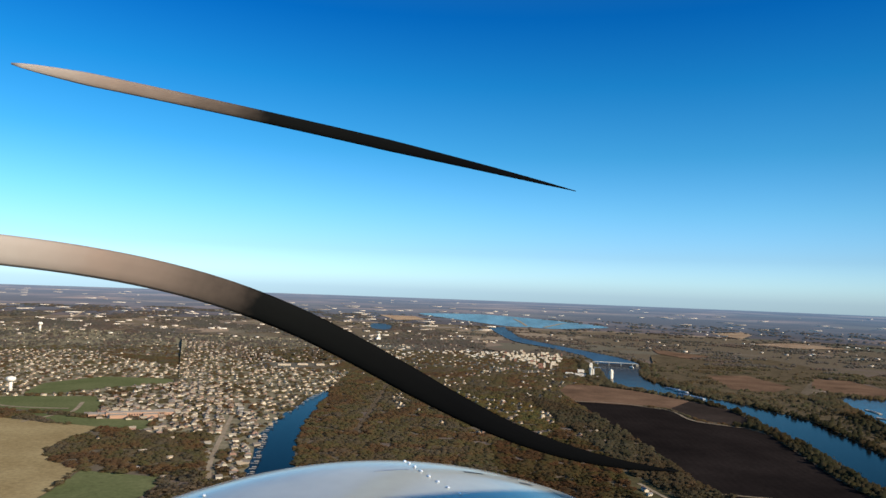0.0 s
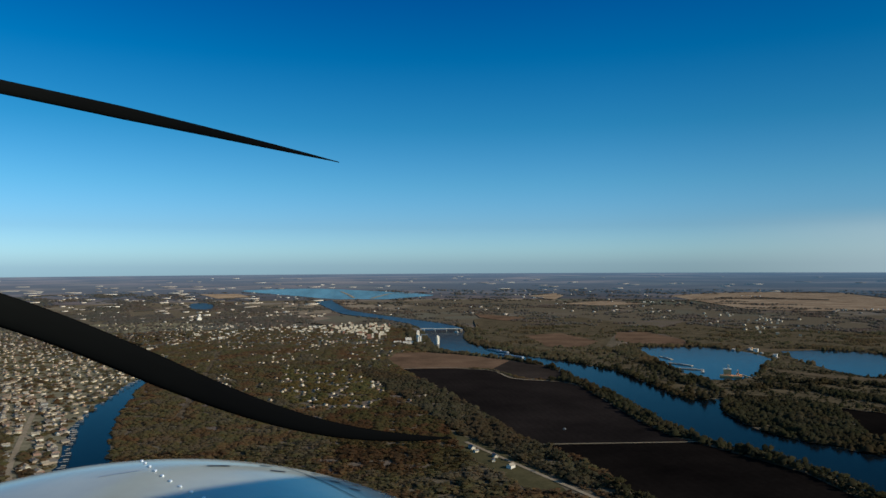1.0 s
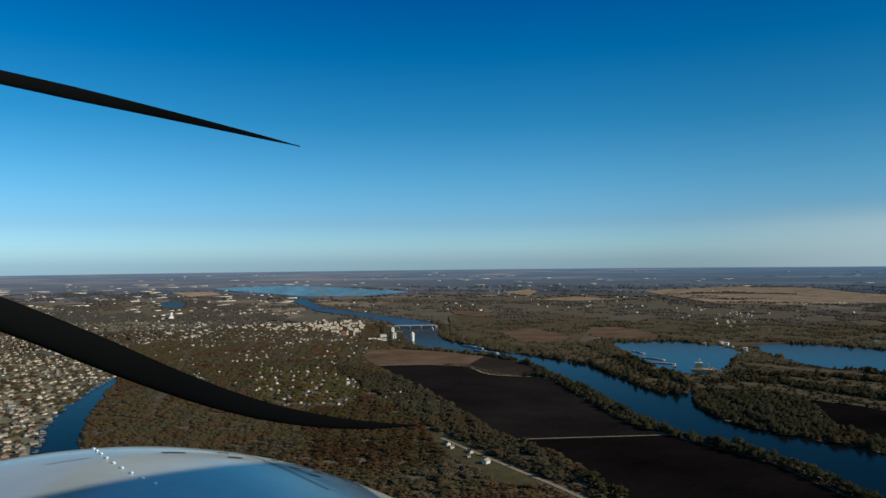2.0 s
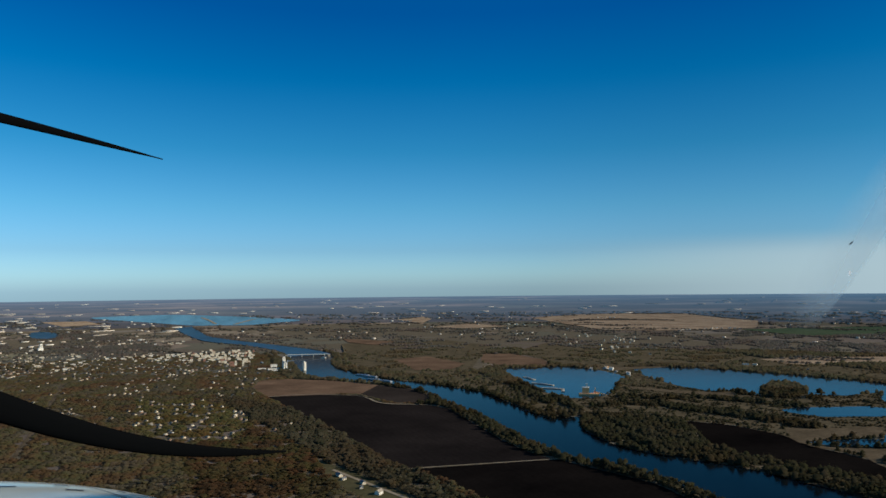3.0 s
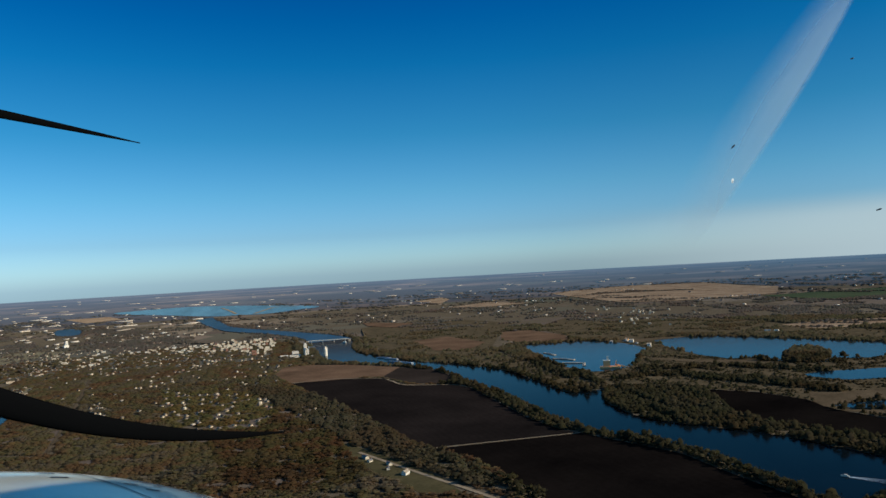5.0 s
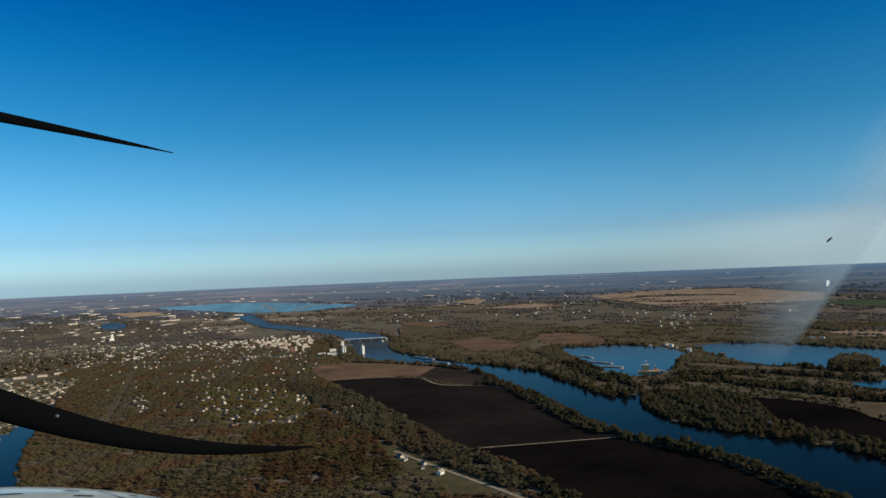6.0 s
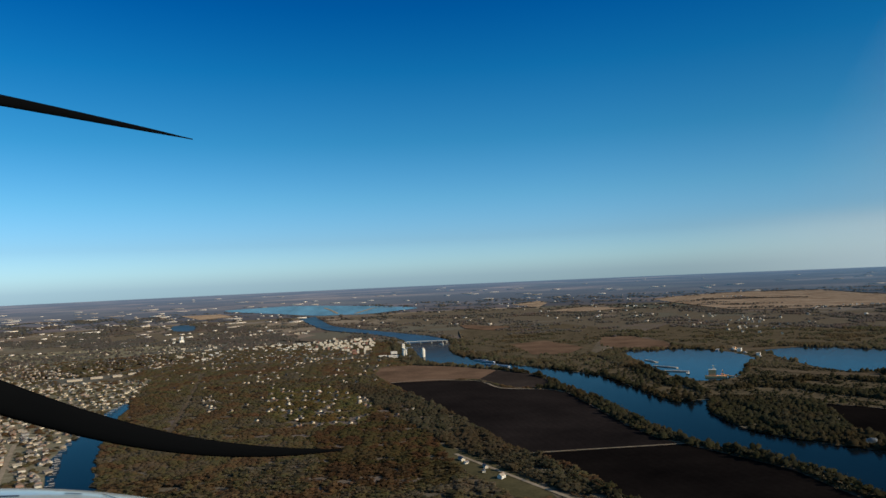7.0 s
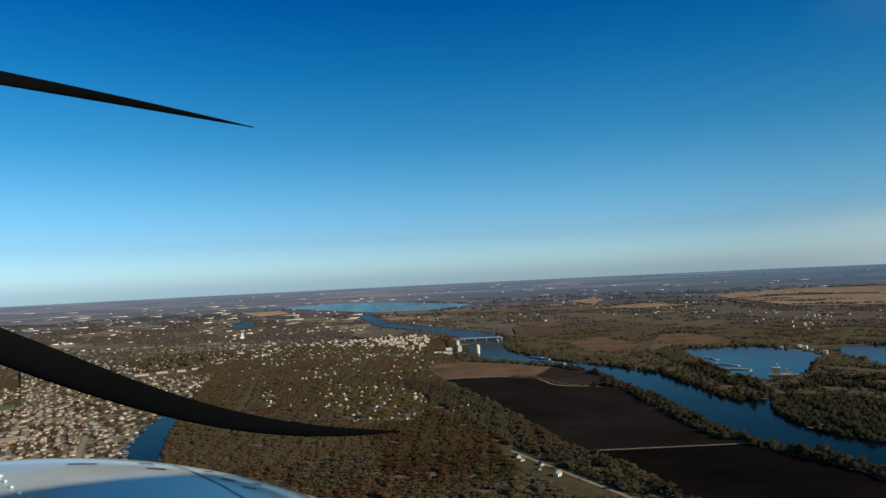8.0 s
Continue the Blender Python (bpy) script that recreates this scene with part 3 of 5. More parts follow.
river_line = smoothed(RIVER_NEAR, rough=6) + smoothed(RIVER_FAR, rough=6)[::-1]
lake_outlines = {}
patch("river", smoothed(RIVER_NEAR[:5], rough=6) + smoothed(RIVER_FAR[:7], rough=6)[::-1], UPPER_RIVER, 1.1, "upper reach of the river below the far lake, painted blue like reflected sky", "river")
patch("river", river_line, RIVER, 0.6, "wide dark blue river winding between wooded banks", "river")
for nm, outline, mat, lab in (("quarry_lake", QUARRY_LAKE, LAKE, "still blue gravel-pit lake beside the river"),
                              ("long_lake", LONG_LAKE, LAKE, "long blue lake behind the wooded island"),
                              ("slough", SLOUGH, LAKE, "narrow blue backwater among trees"),
                              ("pond", POND_EAST, LAKE, "blue pond with sandy shores"),
                              ("far_lake", FAR_LAKE, SKY_LAKE, "lake far up the river, painted pale turquoise like reflected sky"),
                              ("north_pond", NORTH_POND, POND_WATER, "small blue pond north of the town"),
                              ("creek", CREEK, RIVER, "dark blue tributary between houses and woods")):
    lake_outlines[nm] = smoothed(outline, closed=True, rough=8)
    patch(nm, lake_outlines[nm], mat, 0.7, lab, "water")
for nm, outline, mat, lift, lab in (
        ("dark_field", DARK_FIELD_WEST, SOIL_WEST, 0.3, "freshly ploughed black soil field beside the river"),
        ("dark_field", DARK_FIELD_EAST, SOIL, 0.3, "freshly ploughed black soil field by the treeline"),
        ("island_field", ISLAND_FIELD, SOIL, 0.3, "dark ploughed field on the wooded island"),
        ("brown_field", FIELD_NORTH, SOIL_BROWN, 0.35, "dark brown field below the riverbank trees"),
        ("scrub", SCRUB, SCRUB_EARTH, 0.15, "tan scrubby ground between the lakes"),
        ("scrub", NORTH_SHORE, SCRUB_EARTH, 0.12, "brown scrubby ground across the river"),
        ("scrub", LAKE_BACK, SCRUB_EARTH, 0.12, "brown open ground behind the lakes"),
        ("meadow", MEADOW, MEADOW_GRASS, 0.3, "olive meadow beside the farm lane"),
        ("lawn", LAWN_WEST, GRASS, 0.3, "green lawns and paved lots at the town's edge"),
        ("lawn", LAWN_NORTH, GRASS, 0.3, "olive lawns and paved lots in the northern town"),
        ("isle", LAKE_ISLE, SCRUB_EARTH, 1.0, "wooded isle in the long lake"),
        ("sand_bar", SAND_BAR, SAND, 0.9, "pale sand bar at the lake's edge"),
        ("sand_bar", SAND_EAST, SAND, 0.9, "pale sand strip along the lake's shore"),
        ("sand_bar", SAND_NORTH, SAND, 0.9, "tan sand bank below the gravel works"),
        ("brown_field", BROWN_FIELD, STUBBLE_BROWN, 0.45, "reddish brown stubble field below the grain elevator"),
        ("shore", SHORE_TAN, SAND, 0.4, "tan sandy shore round the pond"),
        ("peninsula", PENINSULA, SCRUB_EARTH, 0.3, "tan grassy spit between river and lake"),
        ("stubble_field", TAN_FIELD_WEST, STUBBLE_TAN, 0.4, "golden tan stubble field at the town's edge"),
        ("grass_field", GREEN_FIELD, GRASS, 0.5, "green grass field beside the stubble"),
        ("grass_field", GREEN_STRIP, GRASS, 0.5, "green grass strip in front of the school"),
        ("farm_belt", FARM_BELT, STUBBLE_FAR, 0.8, "pale harvested fields in the distance"),
        ("farm_field", FARM_BELT_SOUTH, STUBBLE_FAR, 0.8, "brown harvested field beyond the lake"),
        ("wheat_field", FARM_GREEN, GREEN_FAR, 0.8, "green winter wheat in the distance"),
        ("stubble_field", TAN_MID, STUBBLE_BROWN, 0.5, "brown field behind the quarry lake"),
        ("stubble_field", SHORE_FIELD, STUBBLE_BROWN, 0.5, "tan field between river and quarry lake"),
        ("stubble_field", TAN_A, STUBBLE_FAR, 0.8, "pale distant field"),
        ("stubble_field", TAN_B, STUBBLE_FAR, 0.8, "long pale distant field"),
        ("stubble_field", TAN_C, STUBBLE_BROWN, 0.8, "brown field across the river"),
        ("stubble_field", TAN_D, STUBBLE_FAR, 0.8, "tan field before the far lake"),
        ("town_ground", TOWN_WEST, TOWN_GROUND, 0.15, "lawns and streets of the near town", ),
        ("town_ground", TOWN_NORTH, TOWN_GROUND, 0.2, "lawns and streets of the northern town"),
        ("town_ground", TOWN_CREEK, TOWN_GROUND, 0.24, "lawns and streets west of the creek"),
        ("town_ground", TOWN_MID, TOWN_GROUND, 0.2, "lawns and streets beside the creek"),
        ("town_ground", TOWN_FAR, TOWN_GROUND, 0.25, "lawns and streets of the far town"),
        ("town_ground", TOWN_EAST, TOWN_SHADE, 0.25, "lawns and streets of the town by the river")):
    patch(nm, outline, mat, lift, lab, "field" if "town" not in nm else "ground")
for nm, line, w, lab in (("track", ROAD_FIELD, 4, "pale gravel track dividing the ploughed fields"), ("track", PATH, 6.5, "pale winding farm track"),
                         ("street", ROAD_A, 9, "pale street through the lawns"), ("street", ROAD_B, 9, "pale street past the lawns"), ("street", ROAD_C, 11, "long pale street at the town's edge"), ("lane", LANE, 7, "pale lane past the white farmhouses"), ("lane", ROAD_CREEK, 9, "pale street beside the creek"),
                         ("road", ROAD_FAR, 16, "straight pale highway out of town"), ("causeway", CAUSEWAY, 26, "pale causeway in the far lake"), ("causeway", CAUSEWAY_EAST, 30, "pale sandy shore of the far lake"), ("clearing", CLEARING, 8, "straight tan clearing cut through the woods")):
    strip(nm, smoothed(line), w, GRAVEL if nm != "clearing" else SAND, 1.2 if nm == "causeway" else 0.8, lab, "road")

def part(name, bm, material, parent=None, label="", smooth=True):
    """A bmesh as one mesh object under a thing."""
    me = bpy.data.meshes.new(name)
    bm.to_mesh(me)
    bm.free()
    me.materials.append(material)
    if smooth:
        me.shade_smooth()
    ob = new(name, me)
    if parent:
        ob.parent = parent
    if label:
        ob["label"] = label
    return ob


# ---- trees ----
rng = np.random.default_rng(7)


def ico():
    bm = bmesh.new()
    bmesh.ops.create_icosphere(bm, subdivisions=1, radius=1)
    v = np.array([tuple(x.co) for x in bm.verts])
    f = np.array([[x.index for x in g.verts] for g in bm.faces])
    bm.free()
    return v, f


ICO_V, ICO_F = ico()


def crown_shape(lobes, pieces, size, seed):
    """A ragged crown a unit high and wide: uneven leafy lobes, fringed with twig tufts."""
    r = np.random.default_rng(seed)
    vs, fs, base = [], [], 0
    around = [(k * 2.4 + r.uniform(-0.6, 0.6), r.uniform(0.12, 0.42) if lobes > 1 else 0.0, r.uniform(0.4, 0.78) if lobes > 1 else 0.55, r.uniform(0.17, 0.29) if lobes > 1 else 0.36) for k in range(lobes)]
    for a, d, z, rad in around:
        v = ICO_V * (rad * r.uniform(0.7, 1.2, (len(ICO_V), 1))) * (1, 1, 1.05) + (d * math.cos(a), d * math.sin(a), z)
        vs.append(v)
        fs.append(ICO_F + base)
        base += len(v)
    for k in range(pieces):
        a, d, z, rad = around[k % lobes]
        way = r.normal(size=3)
        way /= np.linalg.norm(way)
        mid = np.array([d * math.cos(a), d * math.sin(a), z]) + way * (1, 1, 1.2) * rad * r.uniform(0.8, 1.5)
        e0, e1 = r.normal(size=3), r.normal(size=3)
        e0 = e0 / np.linalg.norm(e0) * size * r.uniform(0.6, 1.3)
        e1 = e1 / np.linalg.norm(e1) * size * r.uniform(0.6, 1.3)
        vs.append(np.array([mid - (e0 + e1) / 3, mid + e0 * 0.67, mid + e1 * 0.67]))
        fs.append(np.array([[base, base + 1, base + 2]]))
        base += 3
    # low branches that close the canopy between the crowns
    a = np.arange(5) * math.pi / 2.5 + r.uniform(0, 1)
    reach = r.uniform(0.3, 0.52, 5) if lobes > 1 else r.uniform(0.5, 0.7, 5)
    vs.append(np.r_[[(0, 0, 0.5)], np.c_[np.cos(a) * reach, np.sin(a) * reach, r.uniform(0.2, 0.42, 5)]])
    fs.append(np.array([(base, base + 1 + i, base + 1 + (i + 1) % 5) for i in range(5)]))
    v = np.concatenate(vs)
    v[:, 2] = np.maximum(v[:, 2], 0.05)
    return v, np.concatenate(fs)


def joined(name, shapes, places, sizes, material, label, category, parent=None, turn=True, soft=0.0):
    """Many alike things in one mesh: every one a scaled, turned copy of a shape."""
    V, F, tones, normals, base = [], [], [], [], 0
    pick = rng.integers(0, len(shapes), len(places))
    for s, (v, f) in enumerate(shapes):
        at, sz = places[pick == s], sizes[pick == s]
        if not len(at):
            continue
        a = rng.uniform(0, 6.28, len(at)) if turn is True else turn[pick == s]
        c, d = np.cos(a), np.sin(a)
        x = v[None, :, 0] * sz[:, 0:1]
        y = v[None, :, 1] * sz[:, 1:2]
        z = v[None, :, 2] * sz[:, 2:3]
        w = np.stack([x * c[:, None] - y * d[:, None], x * d[:, None] + y * c[:, None], z], -1) + at[:, None, :]
        V.append(w.reshape(-1, 3))
        if soft:                                     # leaves catch the light as the rounded crown does
            out = w - (at + np.c_[0 * sz[:, :2], 0.42 * sz[:, 2]])[:, None, :]
            out = out / np.linalg.norm(out, axis=-1, keepdims=True) + (0, 0, soft) + rng.normal(0, 0.2, out.shape)
            normals.append((out / np.linalg.norm(out, axis=-1, keepdims=True)).reshape(-1, 3))
        tones.append(np.repeat(rng.uniform(0, 1, len(at)), len(v)))
        F.append((f[None] + (np.arange(len(at)) * len(v))[:, None, None] + base).reshape(-1, f.shape[1]))
        base += len(at) * len(v)
    V, F = np.concatenate(V), np.concatenate(F)
    me = bpy.data.meshes.new(name)
    n, k = len(F), F.shape[1]
    me.vertices.add(len(V))
    me.vertices.foreach_set("co", V.astype(np.float32).ravel())
    me.loops.add(n * k)
    me.loops.foreach_set("vertex_index", F.astype(np.int32).ravel())
    me.polygons.add(n)
    me.polygons.foreach_set("loop_start", np.arange(0, n * k, k, dtype=np.int32))
    me.update(calc_edges=True)
    me.attributes.new("tone", "FLOAT", "POINT").data.foreach_set("value", np.concatenate(tones).astype(np.float32))
    if soft:
        me.normals_split_custom_set_from_vertices(np.concatenate(normals).astype(np.float32))
    me.materials.append(material)
    ob = new(name, me)
    if parent:
        ob.parent = parent
    if label:
        tagged(ob, label, category, kind="stuff")
    return ob


def spread(lo, hi, step, jitter=0.45):
    """Jittered plan places between two distances, in the sector that the flight looks over."""
    n = int(hi / step) + 1
    i, j = np.meshgrid(np.arange(-n, n + 1), np.arange(-n, n + 1))
    p = np.c_[i.ravel(), j.ravel()] * step + rng.uniform(-jitter, jitter, (i.size, 2)) * step
    d = np.hypot(p[:, 0], p[:, 1])
    yaw = np.degrees(np.arctan2(-p[:, 0], p[:, 1]))
    return p[(d > lo) & (d < hi) & (yaw < 21) & (yaw > -80)]


def field_noise(p, scale, seed):
    """Smooth noise over the plan, about 0 to 1."""
    r = np.random.default_rng(seed)
    out = np.zeros(len(p))
    for k in range(6):
        a, ph, s = r.uniform(0, 6.28), r.uniform(0, 6.28), r.uniform(0.6, 2.2) / scale
        out += np.sin((p[:, 0] * math.cos(a) + p[:, 1] * math.sin(a)) * 6.28 * s + ph)
    return 0.5 + out / 7


def near_line(p, line, width):
    line = np.asarray(line, float)
    ok = np.zeros(len(p), bool)
    for (x0, y0), (x1, y1) in zip(line[:-1], line[1:]):
        d = np.array([x1 - x0, y1 - y0])
        u = np.clip(((p - (x0, y0)) @ d) / (d @ d), 0, 1)
        ok |= np.hypot(p[:, 0] - x0 - u * d[0], p[:, 1] - y0 - u * d[1]) < width
    return ok


WATERS = [river_line, *lake_outlines.values()]
OPEN = [MEADOW, MALL, DARK_FIELD_WEST, DARK_FIELD_EAST, ISLAND_FIELD, BROWN_FIELD, SHORE_TAN, TAN_FIELD_WEST, GREEN_FIELD, GREEN_STRIP,
        FIELD_NORTH, LAWN_WEST, LAWN_NORTH, SAND_BAR, SAND_EAST, SAND_NORTH, FARM_BELT, FARM_BELT_SOUTH, FARM_GREEN, TAN_MID, SHORE_FIELD, TAN_A, TAN_B, TAN_C, TAN_D]
TOWNS = [TOWN_CREEK, TOWN_WEST, TOWN_NORTH, TOWN_MID, TOWN_FAR, TOWN_EAST]
LINES = [(ROAD_FIELD, 6), (PATH, 6), (LANE, 14), (ROAD_CREEK, 10), (CLEARING, 9)]


def free(p, lines=True):
    ok = np.ones(len(p), bool)
    for o in WATERS:
        ok &= ~inside(o, p)
    ok |= inside(LAKE_ISLE, p)
    for o in OPEN:
        ok &= ~inside(o, p)
    if lines:
        for line, w in LINES:
            ok &= ~near_line(p, line, w)
    return ok


def settle(polys, step, thin, lo=0):
    p = spread(lo, 6000, step, 0.3)
    p = p[free(p)]
    t = np.zeros(len(p), bool)
    for o in polys:
        t |= inside(o, p)
    p = p[t]
    return p[rng.uniform(0, 1, len(p)) < thin]



def block_turns(p):
    """House fronts follow the street grid, four ways."""
    return radians(9) + (np.pi / 2) * rng.integers(0, 2, len(p)) + rng.normal(0, 0.08, len(p))


SETTLED = {"near_town": settle([TOWN_WEST], 23, 0.62), "creek_town": settle([TOWN_MID, TOWN_CREEK], 25, 0.65), "north_town": settle([TOWN_NORTH], 29, 0.78),
           "far_town": settle([TOWN_FAR], 50, 0.36), "river_town": settle([TOWN_EAST], 34, 0.32), "suburb": settle([SUBURB], 30, 0.44), "town_edge": settle([TOWN_EDGE], 40, 0.22), "wood_homes": settle([WOOD_HOMES], 70, 0.14), "mid_town": settle([MIDTOWN], 46, 0.13), "suburb_ring": settle([SUBURB_WEST], 24, 0.8), "suburb_row": settle([SUBURB_NORTH], 42, 0.3),
           "wood_houses": settle([WOOD_WEST], 60, 0.4), "downtown": settle([DOWNTOWN], 33, 0.72), "terrace": settle([TERRACE], 40, 0.5), "upper_terrace": settle([TERRACE_NORTH, TERRACE_WEST], 60, 0.42)}
HOUSE_CELLS = {(int(x // 9), int(y // 9)) for p in SETTLED.values() for x, y in p}
OPEN_LOTS = {(int(x // 12 + i), int(y // 12 + j)) for nm in ("suburb", "suburb_ring", "suburb_row", "wood_homes", "town_edge", "mid_town", "downtown", "terrace") for x, y in SETTLED[nm] for i in (-1, 0) for j in (-1, 0)}


def beside_house(p):
    """Places within some nine metres of a house, or on a cleared lot in the woods."""
    return np.array([any((int(x // 9) + i, int(y // 9) + j) in HOUSE_CELLS for i in (0, -1) for j in (-1, 0)) or (int(x // 9), int(y // 9)) in HOUSE_CELLS
                     or (int(x // 12), int(y // 12)) in OPEN_LOTS for x, y in p], bool)


def built_up(p):
    t = np.zeros(len(p), bool)
    for o in TOWNS:
        t |= inside(o, p)
    return t


def wooded(p, thin):
    """Keep places where trees stand: rows and woods in full, scrub and towns thinly, water and fields not at all."""
    p = p[free(p)]
    chance = np.where(built_up(p), 0.23, 1.0)
    chance = np.where(inside(TOWN_EAST, p), 0.4, chance)
    chance = np.where(inside(WOOD_WEST, p), 0.9, chance)
    chance = np.where(inside(PENINSULA, p), 0.12, chance)
    chance = np.where(inside(SCRUB, p), np.clip(3.0 * field_noise(p, 60, 41) - 1.0, 0.1, 0.8), chance)
    chance = np.where(inside(SUBURB, p), 0.85, chance)
    chance = np.where(near_line(p, SPIT_ROW, 15) | near_line(p, SPIT_CLUMP, 20) | near_line(p, SPIT_EAST, 13) | near_line(p, SHORE_ROW, 60), 1.0, chance)
    thin_zone = inside(NORTH_SHORE, p) | inside(LAKE_BACK, p) | ((p[:, 0] > 1600) & (p[:, 1] > 1900))
    patchy = np.clip(7.0 * (field_noise(p, 260, 29) + 0.5 * field_noise(p, 70, 43)) - 5.9, 0.02, 0.85)
    chance = np.where(thin_zone & ~near_line(p, RIVER_FAR, 28), np.minimum(chance, patchy), chance)
    for zone in (ISLAND_WOOD, RIDGE_WOOD, LAKE_ISLE):
        chance = np.where(inside(zone, p), 1.0, chance)
    for row, w in ((LAKE_ROW, 15), (RIVER_ROW, 8), (ROW_BACK, 20)):
        chance = np.where(near_line(p, row, w), 1.0, chance)
    return p[rng.uniform(0, 1, len(p)) < chance * thin]


def split_river(p):
    """Riverside and island trees, and those of the upland woods."""
    side = (p[:, 0] > 800 + 0.3 * p[:, 1]) | near_line(p, RIVER_NEAR, 75) | (near_line(p, LANE, 60) & (p[:, 0] > 675))
    return p[side], p[~side]


CLOSE_WOOD = 985.0
NEAR_SHAPES = [crown_shape(2, 18, 0.16, s) for s in range(12)]
MID_SHAPES = [crown_shape(1, 4, 0.24, 20 + s) for s in range(12)]


def dome(seed):
    """A small uneven crown for woods seen from far off."""
    r = np.random.default_rng(seed)
    a = np.arange(5) * math.pi / 2.5
    low, mid = r.uniform(0.34, 0.5, 5), r.uniform(0.3, 0.5, 5)
    v = np.r_[np.c_[np.cos(a) * low, np.sin(a) * low, r.uniform(0, 0.15, 5)], np.c_[np.cos(a + 0.6) * mid, np.sin(a + 0.6) * mid, r.uniform(0.45, 0.75, 5)], [(r.uniform(-0.1, 0.1), r.uniform(-0.1, 0.1), 1.0)]]
    f = []
    for i in range(5):
        j = (i + 1) % 5
        f += [(i, j, 5 + i), (j, 5 + j, 5 + i), (5 + i, 5 + j, 10)]
    return v, np.array(f)


TINY_SHAPES = [dome(60 + s) for s in range(10)]
FAR_SHAPES = [crown_shape(1, 3, 0.25, 40 + s) for s in range(8)]
for lo, hi, step, shapes, tall, wide, thin in ((620, 1250, 7.0, NEAR_SHAPES, (6.5, 10), (9, 14), 0.97), (1250, 2300, 7.6, MID_SHAPES, (6, 9), (8, 13), 0.96), (2300, 3600, 9.6, TINY_SHAPES, (6, 9), (10, 17), 0.95)):
    p = wooded(spread(lo, hi, step), thin)
    p = p[rng.uniform(0, 1, len(p)) < 3.1 * field_noise(p, 95, 11) - 0.12 + near_line(p, RIVER_NEAR, 80) * 0.6]
    p = p[~beside_house(p)]
    belt = inside(GREY_WOOD, p)
    gold = inside(SUBURB, p) & ~belt
    rust = inside(RUST_WOOD, p) & ~belt & ~gold
    for q, mat, lab, grow in zip((*split_river(p[~belt & ~rust & ~gold]), p[belt], p[rust], p[gold]), (LEAF_RIVER, LEAF_WOOD, LEAF_GREY, LEAF_RUST, LEAF_GOLD),
                                 ("dense grey-olive riverside trees in late autumn", "dense brown and rust autumn woodland", "tall bare grey trees along the ploughed field", "dark rust and olive oak wood above the farm lane", "golden and olive garden trees between the wood's houses"), ((1.0, 1.2), (1.12, 0.56), (1.0, 0.95), (1.12, 0.6), (1.08, 0.56))):
        if not len(q):
            continue
        if lo == 620 and mat is LEAF_WOOD:           # the stretch of wood that the flight passes nearest
            close = (q[:, 0] > 330) & (q[:, 0] < 640) & (np.hypot(q[:, 0], q[:, 1]) < CLOSE_WOOD)
            NEAR_TREES = q[close][:280]
            q = np.r_[q[~close], q[close][280:]]
        if lo == 2300 and mat is LEAF_RIVER:
            mat, lab = LEAF_SHORE, "patchy grey-brown woods beyond the river and lakes"
        at, k = lay(q)
        big = rng.uniform(0.68, 1.32, len(q)) * grow[0] * (0.62 + 0.76 * field_noise(q, 48, 19)) * (rng.uniform(0.8, 1.25, len(q)) if mat is LEAF_RIVER else 1.0)
        s = np.c_[rng.uniform(*wide, len(q)) * big, rng.uniform(*wide, len(q)) * big, rng.uniform(*tall, len(q)) * big * grow[1] / grow[0]] * k[:, None]
        low_brush = inside(SCRUB, q) & ~inside(RIDGE_WOOD, q) & ~near_line(q, ROW_BACK, 20) & ~near_line(q, SPIT_CLUMP, 20)
        s[low_brush] *= (0.6, 0.6, 0.34)
        s[(inside(NORTH_SHORE, q) | inside(LAKE_BACK, q)) & ~near_line(q, RIVER_FAR, 45)] *= (0.8, 0.8, 0.6)
        joined("woodland", shapes, at, s, mat, lab, "trees", soft=1.4 if mat is LEAF_RIVER else 3.0)
for lo, hi, step, shapes, wide, tall, much in ((3600, 5700, 15, TINY_SHAPES, (13, 22), (6, 10), 0.47), (5700, 9000, 36, TINY_SHAPES, (30, 50), (5, 8), 0.55)):
    p = wooded(spread(lo, hi, step), 1.0)
    p = p[field_noise(p, 1300, 3) + 0.9 * (field_noise(p, 300, 5) - 0.5) + 0.35 * (field_noise(p, 110, 13) - 0.5) > much + np.where(p[:, 0] < 0.35 * p[:, 1], 0.08, 0.0)]
    p = p[rng.uniform(0, 1, len(p)) < 0.9]
    at, k = lay(p)
    s = np.c_[rng.uniform(*wide, len(p)), rng.uniform(*wide, len(p)), rng.uniform(*tall, len(p))] * k[:, None]
    joined("far_woodland", shapes, at, s, LEAF_FAR, "distant woods and hedgerows, painted grey-brown with haze", "trees", soft=2.6)
# street trees of the far town
p = spread(3000, 4800, 27)
p = p[(inside(TOWN_FAR, p) | inside(TOWN_NORTH, p)) & free(p)]
p = p[rng.uniform(0, 1, len(p)) < 0.75 * field_noise(p, 420, 37) + 0.05]
at, k = lay(p)
s = np.c_[rng.uniform(12, 20, len(p)), rng.uniform(12, 20, len(p)), rng.uniform(5, 8, len(p))] * k[:, None]
joined("town_trees", FAR_SHAPES, at, s, LEAF_FAR, "bare trees between the far town's houses, greyed with painted haze", "trees", soft=2.6)

